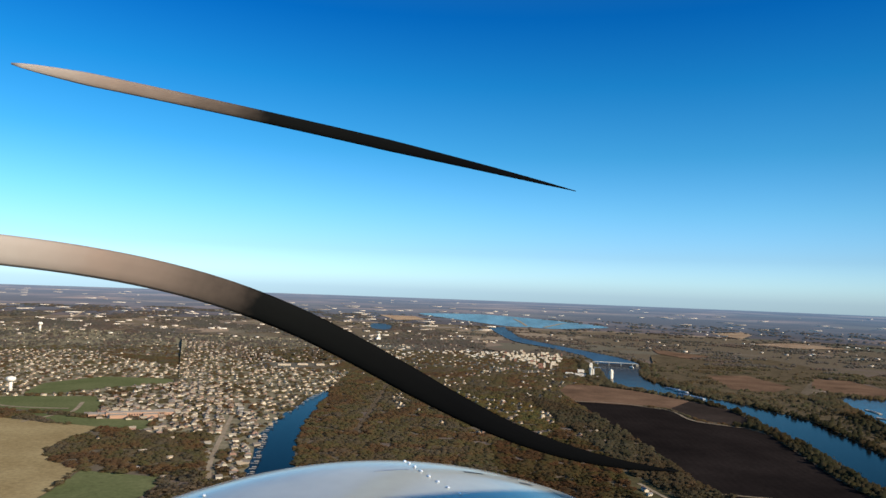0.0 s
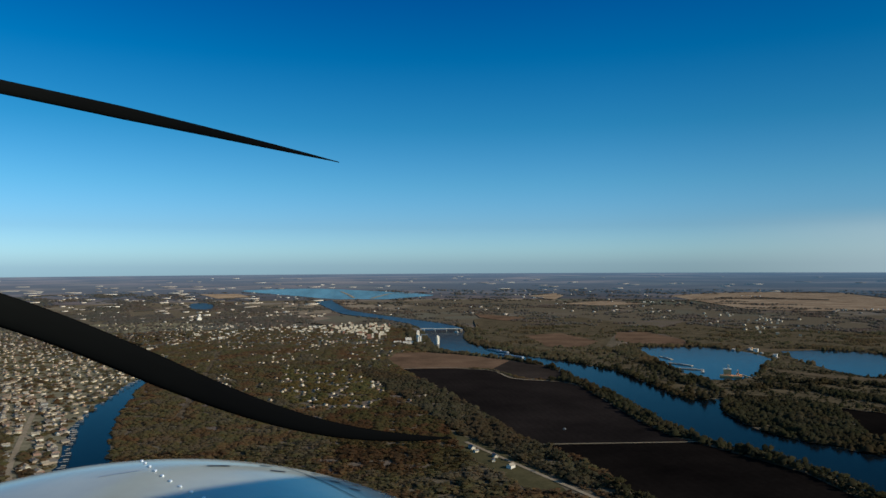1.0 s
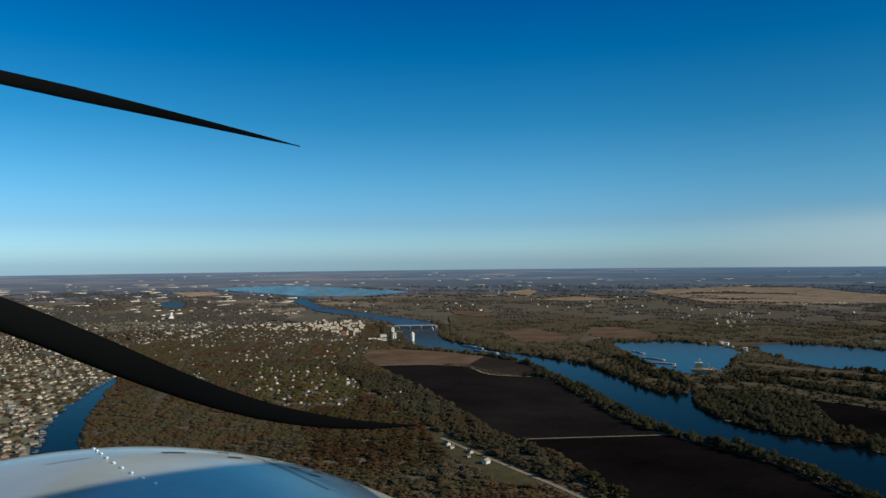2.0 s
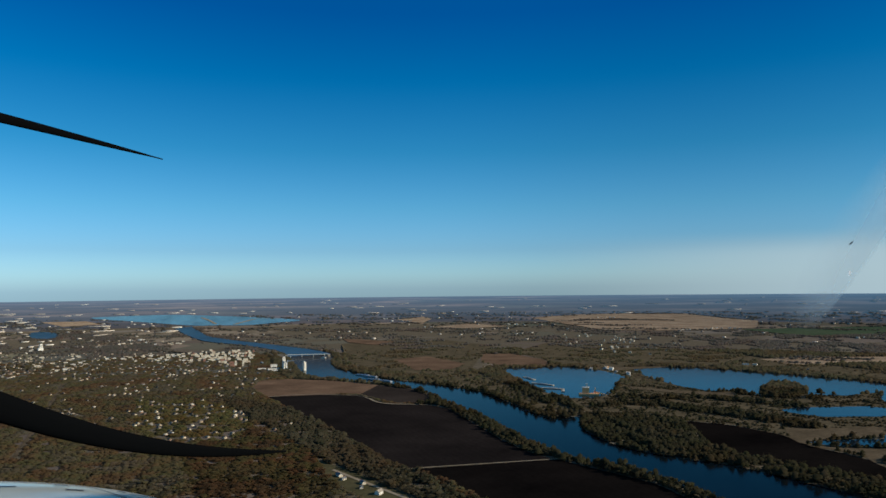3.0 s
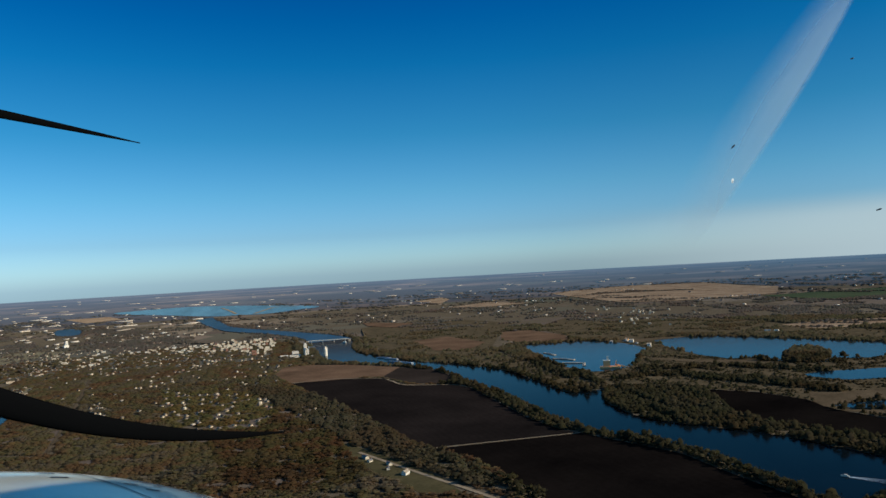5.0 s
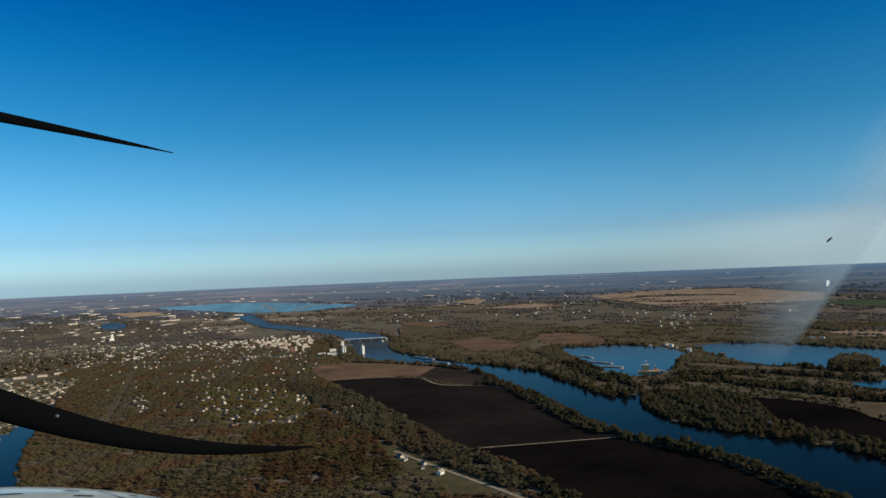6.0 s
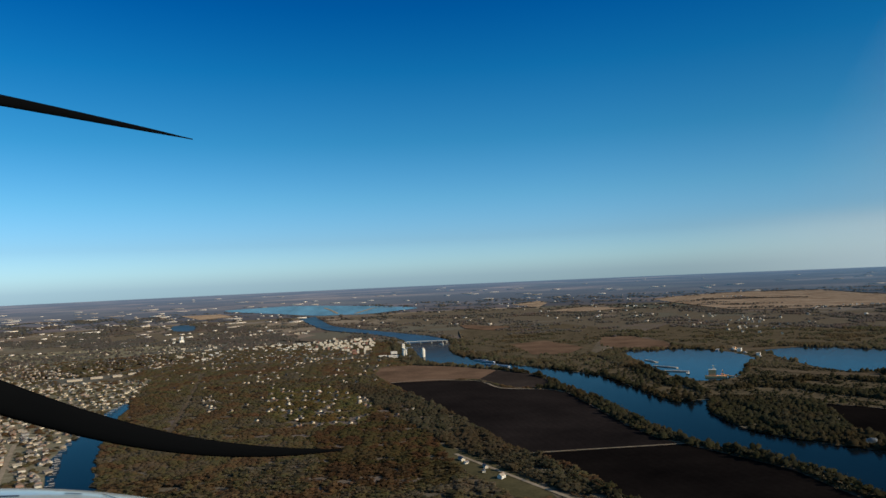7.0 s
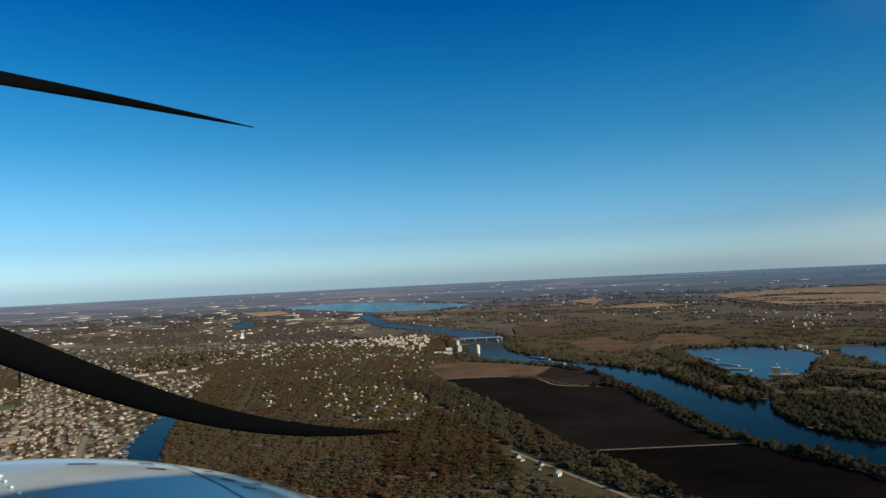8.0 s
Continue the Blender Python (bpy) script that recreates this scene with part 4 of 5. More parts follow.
rows = []
rh = np.random.default_rng(23)
for outline, count in ((FARM_BELT, 16), (FARM_BELT_SOUTH, 4), (FARM_GREEN, 5), (TAN_B, 2), (TAN_MID, 2)):
    o = np.asarray(outline, float)
    for _ in range(count):
        mid = o[rh.integers(0, len(o))] * 0.5 + o[rh.integers(0, len(o))] * 0.5
        a = math.atan2(mid[1], mid[0]) + math.pi / 2 + rh.normal(0, 0.35)
        along = np.arange(0, rh.uniform(150, 700), 17)
        line = mid + np.outer(along, (math.cos(a), math.sin(a))) + rh.normal(0, 5, (len(along), 2))
        rows.append(line[inside(o, line)])
p = np.concatenate(rows)
at, k = lay(p)
s = np.c_[rng.uniform(16, 28, len(p)), rng.uniform(16, 28, len(p)), rng.uniform(6, 12, len(p))] * k[:, None]
joined("hedgerow", FAR_SHAPES, at, s, LEAF_FAR, "bare hedgerows and tree lines between the far fields, greyed with painted haze", "hedgerows", soft=2.6)



def single_tree(seed, material):
    """A tree by itself: a tapered trunk with limbs, and a crown of many sprays."""
    r = np.random.default_rng(seed)
    t = tagged(new("tree"), "rust-brown autumn tree at the edge of the woods", "tree", "woodland trees")
    bm = bmesh.new()
    bmesh.ops.create_cone(bm, cap_ends=True, segments=7, radius1=0.03, radius2=0.012, depth=0.6, matrix=Matrix.Translation((0, 0, 0.3)))
    part("trunk", bm, BARK, t)
    for k in range(4):
        a = k * 1.57 + r.uniform(-0.5, 0.5)
        bm = bmesh.new()
        m = Matrix.Translation((0, 0, r.uniform(0.28, 0.45))) @ Matrix.Rotation(a, 4, "Z") @ Matrix.Rotation(r.uniform(0.6, 1.0), 4, "Y") @ Matrix.Translation((0, 0, 0.15))
        bmesh.ops.create_cone(bm, cap_ends=True, segments=5, radius1=0.013, radius2=0.004, depth=0.3, matrix=m)
        part("limb", bm, BARK, t)
    v, f = crown_shape(5, 150, 0.11, 900 + seed)
    me = bpy.data.meshes.new("crown")
    me.from_pydata([tuple(p) for p in v], [], [tuple(p) for p in f])
    out = v - (0, 0, 0.42)
    me.normals_split_custom_set_from_vertices(out / np.linalg.norm(out, axis=1, keepdims=True))
    me.materials.append(material)
    new("crown", me).parent = t
    return t


models = [single_tree(s, LEAF_WOOD) for s in range(7)]
for i, (x, y) in enumerate(NEAR_TREES):
    s, tall = rng.uniform(8, 12), rng.uniform(8, 12)
    m = Matrix.Translation((x, y, 0)) @ Matrix.Rotation(rng.uniform(0, 6.28), 4, "Z") @ Matrix.Diagonal((s, s, tall, 1))
    if i < len(models):
        models[i].matrix_basis = m
    else:
        copy_thing(models[i % len(models)], m @ Matrix.Diagonal((*(1 / c for c in models[i % len(models)].scale), 1)))

# ---- houses ----
HOUSE_V = np.array([(-.5, -.5, 0), (.5, -.5, 0), (.5, .5, 0), (-.5, .5, 0), (-.5, -.5, .6), (.5, -.5, .6), (.5, .5, .6), (-.5, .5, .6)])
HOUSE_F = np.array([(0, 1, 5, 4), (1, 2, 6, 5), (2, 3, 7, 6), (3, 0, 4, 7)])
ROOF_V = np.array([(-.56, -.58, .56), (.56, -.58, .56), (.56, .58, .56), (-.56, .58, .56), (-.56, 0, 1), (.56, 0, 1), (.56, 0, 1), (-.56, 0, 1)])
ROOF_F = np.array([(0, 1, 5, 4), (2, 3, 7, 6), (1, 2, 6, 5), (3, 0, 4, 7), (3, 2, 1, 0)])
FLAT_V = HOUSE_V * (1, 1, 1 / .6)
FLAT_F = np.r_[HOUSE_F, [(4, 5, 6, 7)]]


def streets(name, outline, gap, width, turn, label):
    """The streets of a quarter: a grid of pale strips, clipped to its outline."""
    o = np.asarray(outline, float)
    c, s = math.cos(turn), math.sin(turn)
    mid, reach = o.mean(0), np.ptp(o, 0).max()
    for way, across in (((c, s), (-s, c)), ((-s, c), (c, s))):
        for k in np.arange(-reach, reach, gap * (1 if way[0] == c else 2)):
            line = mid + np.outer(np.arange(-reach, reach, 30), way) + np.array(across) * k
            ok = inside(o, line) & free(line, False)
            run = []
            for pt, good in zip(line, ok):
                if good:
                    run.append(pt)
                if (not good or pt is line[-1]) and len(run) > 3:
                    strip(name, run, width, GRAVEL, 0.6, label, "road")
                if not good:
                    run = []


def town(name, label, wide=(8, 13), roofs=ROOFS):
    p = SETTLED[name]
    if name == "near_town":                  # the nearest rows stand as houses of their own
        order = np.argsort(np.hypot(p[:, 0], p[:, 1]))
        NEAR_HOUSES.extend(p[order[:260]])
        p = p[order[260:]]
    at, k = lay(p)
    s = np.c_[rng.uniform(*wide, len(p)), rng.uniform(5.5, 7.8, len(p)), rng.uniform(3.8, 5.4, len(p))] * k[:, None]
    turn = block_turns(p)
    whole = tagged(new(name), label, "houses", kind="stuff")
    joined("wall", [(HOUSE_V, HOUSE_F)], at, s, WALLS, "", "", whole, turn)
    joined("roof", [(ROOF_V, ROOF_F)], at, s, roofs, "", "", whole, turn)


streets("street", TOWN_WEST, 70, 6, radians(9), "pale grey street between rows of houses")
streets("street", TOWN_NORTH, 140, 8, radians(9), "pale grey street across the northern town")
NEAR_HOUSES = []
town("near_town", "close rows of pale houses with grey and white roofs")
town("creek_town", "cream houses above the creek")
town("north_town", "scattered pale houses between lawns and trees")
town("far_town", "distant white houses and sheds", (6, 11))
town("river_town", "pale houses of the river town among trees", (7, 12))
town("suburb", "white houses half hidden in the woods", (6, 9))
town("suburb_ring", "pale houses round a loop road in the woods", (6, 9))
town("suburb_row", "pale houses in a row under trees", (6, 9))
town("town_edge", "cream houses under trees below the business blocks", (8, 13))
town("wood_homes", "scattered pale houses deep in the woods", (6, 9))
town("mid_town", "pale houses scattered under the trees above the river town", (6, 9))
town("wood_houses", "pale houses standing among bare trees")


def small_house(w, d, h, wall, roof):
    t = tagged(new("house"), "", "house", "town houses")
    for nm, v, f, mat in (("wall", HOUSE_V, HOUSE_F, wall), ("roof", ROOF_V, ROOF_F, roof)):
        mesh_object(nm, v * (w, d, h), [tuple(q) for q in f], mat, t)
    bm = bmesh.new()
    bmesh.ops.create_cube(bm, size=1, matrix=Matrix.Translation((w * 0.22, d * 0.12, h * 0.95)) @ Matrix.Diagonal((0.9, 0.9, h * 0.4, 1)))
    part("chimney", bm, CHIMNEY, t, smooth=False)
    bm = bmesh.new()
    bmesh.ops.create_cube(bm, size=1, matrix=Matrix.Translation((-w * 0.3, -d * 0.6, h * 0.16)) @ Matrix.Diagonal((w * 0.35, d * 0.3, h * 0.32, 1)))
    part("porch", bm, wall, t, smooth=False)
    return t


CHIMNEY = plain_material("chimney_brick", (0.34, 0.2, 0.15), 0.9)
SIDINGS = [("white", (0.62, 0.53, 0.38)), ("cream", (0.52, 0.41, 0.26)), ("tan", (0.40, 0.30, 0.20)), ("grey", (0.34, 0.31, 0.26)), ("brick-red", (0.33, 0.19, 0.13))]
SHINGLES = [("grey", (0.18, 0.150, 0.118)), ("brown", (0.19, 0.132, 0.085)), ("pale", (0.36, 0.285, 0.195))]
models = []
for i, (wn_, wc) in enumerate(SIDINGS):
    wall = plain_material(wn_ + "_siding", wc, 0.8)
    for j, (rn_, rc) in enumerate(SHINGLES):
        t = small_house(10 + 1.5 * ((i + j) % 4), 8 + (i % 3), 6 + (j % 2), wall, plain_material(rn_ + "_roof_shingle", rc, 0.9))
        t["label"] = f"{wn_} house with a {rn_} shingle roof in town"
        models.append(t)
pick = np.random.default_rng(5).permutation(len(NEAR_HOUSES)) % len(models)
used = set()
for (x, y), k, turn in zip(NEAR_HOUSES, pick, block_turns(np.array(NEAR_HOUSES))):
    m = Matrix.Translation((x, y, 0)) @ Matrix.Rotation(turn, 4, "Z")
    if k in used:
        copy_thing(models[k], m)
    else:
        models[k].matrix_basis = m
        used.add(k)


# ---- single buildings and works ----
def box(bm, x, y, z, sx, sy, sz, turn=0.0):
    """A box standing on z, its middle at x, y."""
    m = Matrix.Translation((x, y, z + sz / 2)) @ Matrix.Rotation(turn, 4, "Z") @ Matrix.Diagonal((sx, sy, sz, 1))
    return bmesh.ops.create_cube(bm, size=1, matrix=m)["verts"]


def drum(bm, x, y, z, r, h, top=None, sides=20):
    m = Matrix.Translation((x, y, z + h / 2))
    return bmesh.ops.create_cone(bm, cap_ends=True, segments=sides, radius1=r, radius2=r if top is None else top, depth=h, matrix=m)["verts"]


def thing(name, label, category, x, y, turn=0.0, group="", size=1.0):
    """An Empty on the ground at a plan place, the parent of a thing's parts."""
    place, k = lay([(x, y)])
    ob = tagged(new(name), label, category, group)
    ob.matrix_basis = Matrix.Translation(place[0]) @ Matrix.Rotation(turn, 4, "Z") @ Matrix.Scale(k[0] * size, 4)
    return ob


def shape(name, parent, material, build, label="", smooth=False):
    bm = bmesh.new()
    build(bm)
    return part(name, bm, material, parent, label, smooth)


GLASS = plain_material("dark_window", (0.03, 0.035, 0.045), 0.2)
CREAM = plain_material("cream_siding", (0.80, 0.65, 0.44), 0.75)
ROOF_GREY = plain_material("grey_shingle", (0.20, 0.185, 0.17), 0.9)
ROOF_PALE = plain_material("pale_roofing", (0.40, 0.31, 0.21), 0.85)
YELLOW = plain_material("pale_yellow_siding", (0.82, 0.68, 0.46), 0.75)
BRICK_RED = plain_material("red_brick", (0.34, 0.17, 0.11), 0.9)
STONE = plain_material("buff_stone", (0.62, 0.47, 0.30), 0.85)


def house(name, label, x, y, turn, w, d, h, wall, roof, group="", windows=True):
    """A gabled house: walls with gables, an overhanging roof, windows and a chimney."""
    t = thing(name, label, "house", x, y, turn, group)

    def walls(bm):
        v = [bm.verts.new(c) for c in ((-w / 2, -d / 2, 0), (w / 2, -d / 2, 0), (w / 2, d / 2, 0), (-w / 2, d / 2, 0),
                                       (-w / 2, -d / 2, h), (w / 2, -d / 2, h), (w / 2, d / 2, h), (-w / 2, d / 2, h), (-w / 2, 0, h + d * 0.32), (w / 2, 0, h + d * 0.32))]
        for f in ((0, 1, 5, 4), (2, 3, 7, 6), (1, 2, 6, 9, 5), (3, 0, 4, 8, 7)):
            bm.faces.new([v[i] for i in f])

    def roofing(bm):
        e, s = 0.5, d * 0.32 / (d / 2)
        ring = [(-d / 2 - e, h - e * s), (0, h + d * 0.32), (d / 2 + e, h - e * s)]
        lo = [[bm.verts.new((sx * (w / 2 + e), yy, zz + up)) for yy, zz in ring] for sx in (-1, 1) for up in (0.05, 0.35)]
        a0, a1, b0, b1 = lo
        for p, q, flip in ((a1, b1, 0), (b0, a0, 0)):
            for i in (0, 1):
                bm.faces.new((p[i], q[i], q[i + 1], p[i + 1]))
        for p, q in ((a0, a1), (b1, b0)):
            for i in (0, 1):
                bm.faces.new((p[i], q[i], q[i + 1], p[i + 1]))
        for i, j in ((0, 0), (2, 2)):
            bm.faces.new((a0[i], b0[i], b1[i], a1[i]) if i == 0 else (a1[i], b1[i], b0[i], a0[i]))
        bmesh.ops.recalc_face_normals(bm, faces=bm.faces[:])

    shape("wall", t, wall, walls)
    shape("roof", t, roof, roofing)
    for side in (-1, 1) if windows else ():
        for k in range(max(2, int(w / 4))):
            shape("window", t, GLASS, lambda bm: box(bm, -w / 2 + (k + 0.5) * w / max(2, int(w / 4)), side * (d / 2 + 0.02), 1.1, 1.1, 0.12, 1.4))
    shape("chimney", t, BRICK_RED, lambda bm: box(bm, w * 0.28, 0.6, h, 0.9, 0.9, d * 0.32 + 1.2))
    return t


def block(name, label, category, x, y, turn, w, d, h, wall, roof, storeys=2, group="", windows=True):
    """A flat-roofed building: walls with a parapet, a sunk roof and rows of windows."""
    t = thing(name, label, category, x, y, turn, group)

    def walls(bm):
        for sx, sy, cx, cy in ((w, 0.4, 0, -d / 2 + 0.2), (w, 0.4, 0, d / 2 - 0.2), (0.4, d - 0.8, -w / 2 + 0.2, 0), (0.4, d - 0.8, w / 2 - 0.2, 0)):
            box(bm, cx, cy, 0, sx, sy, h)

    shape("wall", t, wall, walls)
    shape("roof", t, roof, lambda bm: box(bm, 0, 0, h - 1.0, w - 0.8, d - 0.8, 0.4))
    if windows:
        for side in (-1, 1):
            for s in range(storeys):
                z = 1.2 + s * (h - 1.6) / storeys
                shape("window_band", t, GLASS, lambda bm: [box(bm, -w / 2 + (k + 0.5) * w / max(3, int(w / 4)), side * (d / 2 + 0.03), z, 1.6, 0.1, 1.6) for k in range(max(3, int(w / 4)))])
    return t


# the grain elevator by the river
elevator = thing("grain_elevator", "tall pale concrete grain elevator with a row of silos", "grain elevator", 1366, 2450, radians(-22), size=0.82)
for i in range(4):
    for j in range(2):
        shape("silo", elevator, CONCRETE, lambda bm: drum(bm, j * 9 - 4.5, i * 9.2 - 14, 0, 4.7, 34), smooth=False)
shape("headhouse", elevator, CONCRETE, lambda bm: box(bm, 0, 24, 0, 14, 10, 54))
shape("roof_cap", elevator, WHITE, lambda bm: box(bm, 0, 24, 54, 10, 8, 5))
shape("gallery", elevator, WHITE, lambda bm: box(bm, 0, 2, 34, 7, 44, 5))
shape("leg_tower", elevator, STEEL, lambda bm: box(bm, 11, -10, 0, 3, 3, 46))
shape("conveyor", elevator, STEEL, lambda bm: box(bm, 26, -10, 40, 30, 2.5, 2.5))
tower = thing("river_silo", "pale concrete silo tower at the water's edge", "silo", 1405, 2375, radians(12), size=0.82)
shape("silo", tower, CONCRETE, lambda bm: drum(bm, 0, 0, 0, 8, 34, 7.6), smooth=False)
shape("headhouse", tower, CONCRETE, lambda bm: box(bm, 0, 0, 34, 7, 7, 9))
shape("stair_tower", tower, WHITE, lambda bm: box(bm, 9.5, 0, 0, 4, 4, 38))
shape("spout", tower, STEEL, lambda bm: box(bm, 13, 0, 26, 10, 1.5, 1.5))
for x, y, w, d, h in ((1330, 2470, 40, 16, 8), (1305, 2510, 30, 14, 7), (1345, 2400, 46, 14, 7), (1372, 2545, 24, 18, 14), (1312, 2425, 22, 12, 6)):
    block("storage_shed", "low white storage shed below the grain elevator", "shed", x, y, radians(-22), w, d, h, WHITE, ROOF_PALE, 1, "elevator sheds", False)

# the road bridge
bridge = tagged(new("bridge"), "long slim pale road bridge across the river on piers", "bridge")
b0, b1 = Vector((1630, 2890, 0)), Vector((1772, 2796, 0))
span = (b1 - b0).length
bridge.matrix_basis = Matrix.Translation(b0) @ Matrix.Rotation(math.atan2(b1.y - b0.y, b1.x - b0.x), 4, "Z")
shape("deck", bridge, CONCRETE, lambda bm: box(bm, span / 2, 0, 10.5, span + 8, 8, 1.1))
for side in (-1, 1):
    shape("parapet", bridge, WHITE, lambda bm: box(bm, span / 2, side * 3.8, 11.6, span + 8, 0.3, 0.9))
for u in (0.06, 0.35, 0.65, 0.94):
    shape("pier", bridge, CONCRETE, lambda bm: (box(bm, span * u, 0, -1, 2, 5.5, 10.3), box(bm, span * u, 0, 9.3, 2.6, 7.4, 1.2)))
for end in (-1, 1):
    shape("abutment", bridge, STONE, lambda bm: box(bm, span / 2 + end * (span / 2 + 9), 0, -1, 10, 9, 11.4))

# the gravel dredge, barges, boat
BARGE_PAINT = plain_material("chalky_barge_paint", (0.50, 0.40, 0.28), 0.7)
dredge = thing("gravel_dredge", "orange and white floating gravel dredge on the lake", "dredge", 1645, 1255, radians(-50), size=1.45)
shape("hull", dredge, RUST, lambda bm: box(bm, 0, 0, 0.4, 38, 13, 3))
shape("cabin", dredge, RUST, lambda bm: box(bm, -6, 0, 3.4, 13, 9, 11))
shape("roof", dredge, WHITE, lambda bm: box(bm, -6, 0, 14.4, 14, 10, 0.6))
shape("gantry", dredge, RUST, lambda bm: [box(bm, 12, s * 4, 3.4, 1.2, 1.2, 9) for s in (-1, 1)] + [box(bm, 12, 0, 11.8, 1.6, 10, 1.6)])
shape("mast", dredge, WHITE, lambda bm: box(bm, -4, 0, 15, 4, 4, 7))
shape("boom", dredge, RUST, lambda bm: bmesh.ops.rotate(bm, verts=box(bm, 22, 0, 5, 26, 2, 2), cent=(12, 0, 6), matrix=Matrix.Rotation(radians(14), 3, "Y")))
for i, (x, y, turn, ln) in enumerate(((1722, 1490, -86, 84), (1668, 1405, -66, 70), (1800, 1615, 70, 76), (1652, 1352, 40, 34))):
    t = thing("sand_barge", "flat grey-white barge moored at the lake shore", "barge", x, y, radians(turn), "barges")
    shape("hull", t, BARGE_PAINT, lambda bm: box(bm, 0, 0, 0.5, ln, 9, 2.2))
    shape("load", t, GRAVEL_HEAP, lambda bm: bmesh.ops.create_cone(bm, cap_ends=True, segments=12, radius1=4, radius2=1.5, depth=1.6, matrix=Matrix.Translation((0, 0, 3.4)) @ Matrix.Diagonal((ln / 10, 1, 1, 1))))
for x, y, turn, ln in ((1470, 2090, 104, 60), (1462, 2035, 100, 60), (1420, 1960, 100, 56), (1424, 1900, 95, 60)):
    t = thing("river_barge", "long pale covered barge moored on the river", "barge", x, y, radians(turn), "river barges")
    shape("hull", t, STEEL, lambda bm: box(bm, 0, 0, 0.4, ln, 10, 3))
    shape("cover", t, STEEL, lambda bm: box(bm, 0, 0, 3.4, ln * 0.9, 8, 1.2))
boat = thing("motor_boat", "small white motor boat with a foaming wake", "boat", 1003, 400, radians(100))


def boat_hull(bm):
    v = box(bm, 0, 0, 0.6, 9, 3, 1.6)
    for p in v:
        if p.co.x > 3:
            p.co.y *= 0.15
            p.co.x += 1.2


shape("hull", boat, WHITE, boat_hull)
shape("cabin", boat, WHITE, lambda bm: box(bm, -0.5, 0, 2.2, 3, 2, 1.3))
FOAM = plain_material("foam", (0.55, 0.62, 0.66), 0.8, grain=0.4)


def wake_shape(bm):
    for s in (-1, 0, 1):
        rows = [(bm.verts.new((-4 - 46 * k / 10, s * (0.6 + k * 0.7) + (0.8 - 0.05 * k), 0.75)), bm.verts.new((-4 - 46 * k / 10, s * (0.6 + k * 0.7) - (0.8 - 0.05 * k), 0.75))) for k in range(11)]
        for (p0, p1), (q0, q1) in zip(rows, rows[1:]):
            bm.faces.new((p0, q0, q1, p1))


shape("wake", boat, FOAM, wake_shape, "pale foam wake")

# docks on the creek's town side
rd = np.random.default_rng(17)
bank = smoothed(CREEK[1:7], 12)
for (x, y), (x1, y1) in list(zip(bank, bank[1:]))[::2]:
    t = thing("boat_dock", "small pale wooden boat dock on the creek bank", "dock", x + 3, y, math.atan2(y1 - y, x1 - x) - math.pi / 2, "creek docks", rd.uniform(0.8, 1.3))
    shape("deck", t, GRAVEL_HEAP, lambda bm: box(bm, 5, 0, 1.2, 11, 2.4, 0.35))
    shape("roof", t, ROOF_PALE, lambda bm: box(bm, 8, 0, 4.2, 7, 5, 0.4))
    for px, py in ((5, -2), (5, 2), (11, -2), (11, 2)):
        shape("post", t, BARK, lambda bm: box(bm, px, py, -0.2, 0.25, 0.25, 4.5))

# a moored white cruiser below the bridge
t = thing("river_cruiser", "white cruiser moored below the bridge", "boat", 1722, 2745, radians(120))
shape("hull", t, WHITE, lambda bm: box(bm, 0, 0, 0.5, 20, 6, 2.4))
shape("cabin", t, WHITE, lambda bm: box(bm, -2, 0, 2.9, 12, 5, 3))

# farmhouses on the lane
house("farmhouse", "white farmhouse on the lane below the woods", 641, 872, radians(20), 11, 8, 4.5, WHITE, ROOF_PALE)
for x, y, turn, w, d, h in ((655, 998, 80, 14, 7, 3.6), (648, 975, 10, 8, 5, 3), (657, 935, 75, 12, 6, 3.4), (640, 915, 60, 7, 5, 2.8)):
    house("farm_building", "white farm building among trees by the lane", x, y, radians(turn), w, d, h, CREAM, ROOF_GREY, "farm buildings")

# landmarks of the town
def water_tower(x, y, tall, r, label):
    t = thing("water_tower", label, "water tower", x, y)
    shape("shaft", t, WHITE, lambda bm: drum(bm, 0, 0, 0, r * 0.42, tall * 0.72, r * 0.34), smooth=True)

    def bowl(bm):
        bmesh.ops.create_uvsphere(bm, u_segments=20, v_segments=12, radius=1, matrix=Matrix.Translation((0, 0, tall * 0.82)) @ Matrix.Diagonal((r, r, tall * 0.18, 1)))

    shape("tank", t, WHITE, bowl, smooth=True)
    return t


water_tower(-486, 2111, 42, 12, "white mushroom-shaped water tower over the houses")
water_tower(-896, 4424, 52, 13, "tall white water tower beyond the town")
tower_block = thing("tower_block", "white stepped tower block above the trees", "building", 930, 4200, radians(15), size=0.55)
shape("base", tower_block, WHITE, lambda bm: box(bm, 0, 0, 0, 46, 26, 22))
shape("shaft", tower_block, WHITE, lambda bm: box(bm, 4, 0, 22, 26, 22, 34))
shape("penthouse", tower_block, WHITE, lambda bm: box(bm, 4, 0, 56, 12, 12, 6))
for s in range(5):
    shape("window_band", tower_block, GLASS, lambda bm: box(bm, 4, -11.1, 25 + s * 6, 22, 0.3, 1.8))
school = thing("school", "long orange-brick school with a flat white roof", "school", -152, 1745, radians(4))
for i, (x, y, w, d, h) in enumerate(((0, 0, 120, 24, 9), (-35, -22, 34, 20, 7), (30, -22, 30, 20, 7), (62, 8, 30, 40, 8), (-75, 4, 40, 26, 6))):
    shape("wing", school, BRICK, lambda bm: box(bm, x, y, 0, w, d, h))
    shape("roof", school, ROOF_PALE, lambda bm: box(bm, x, y, h + 0.01, w + 0.8, d + 0.8, 0.5))
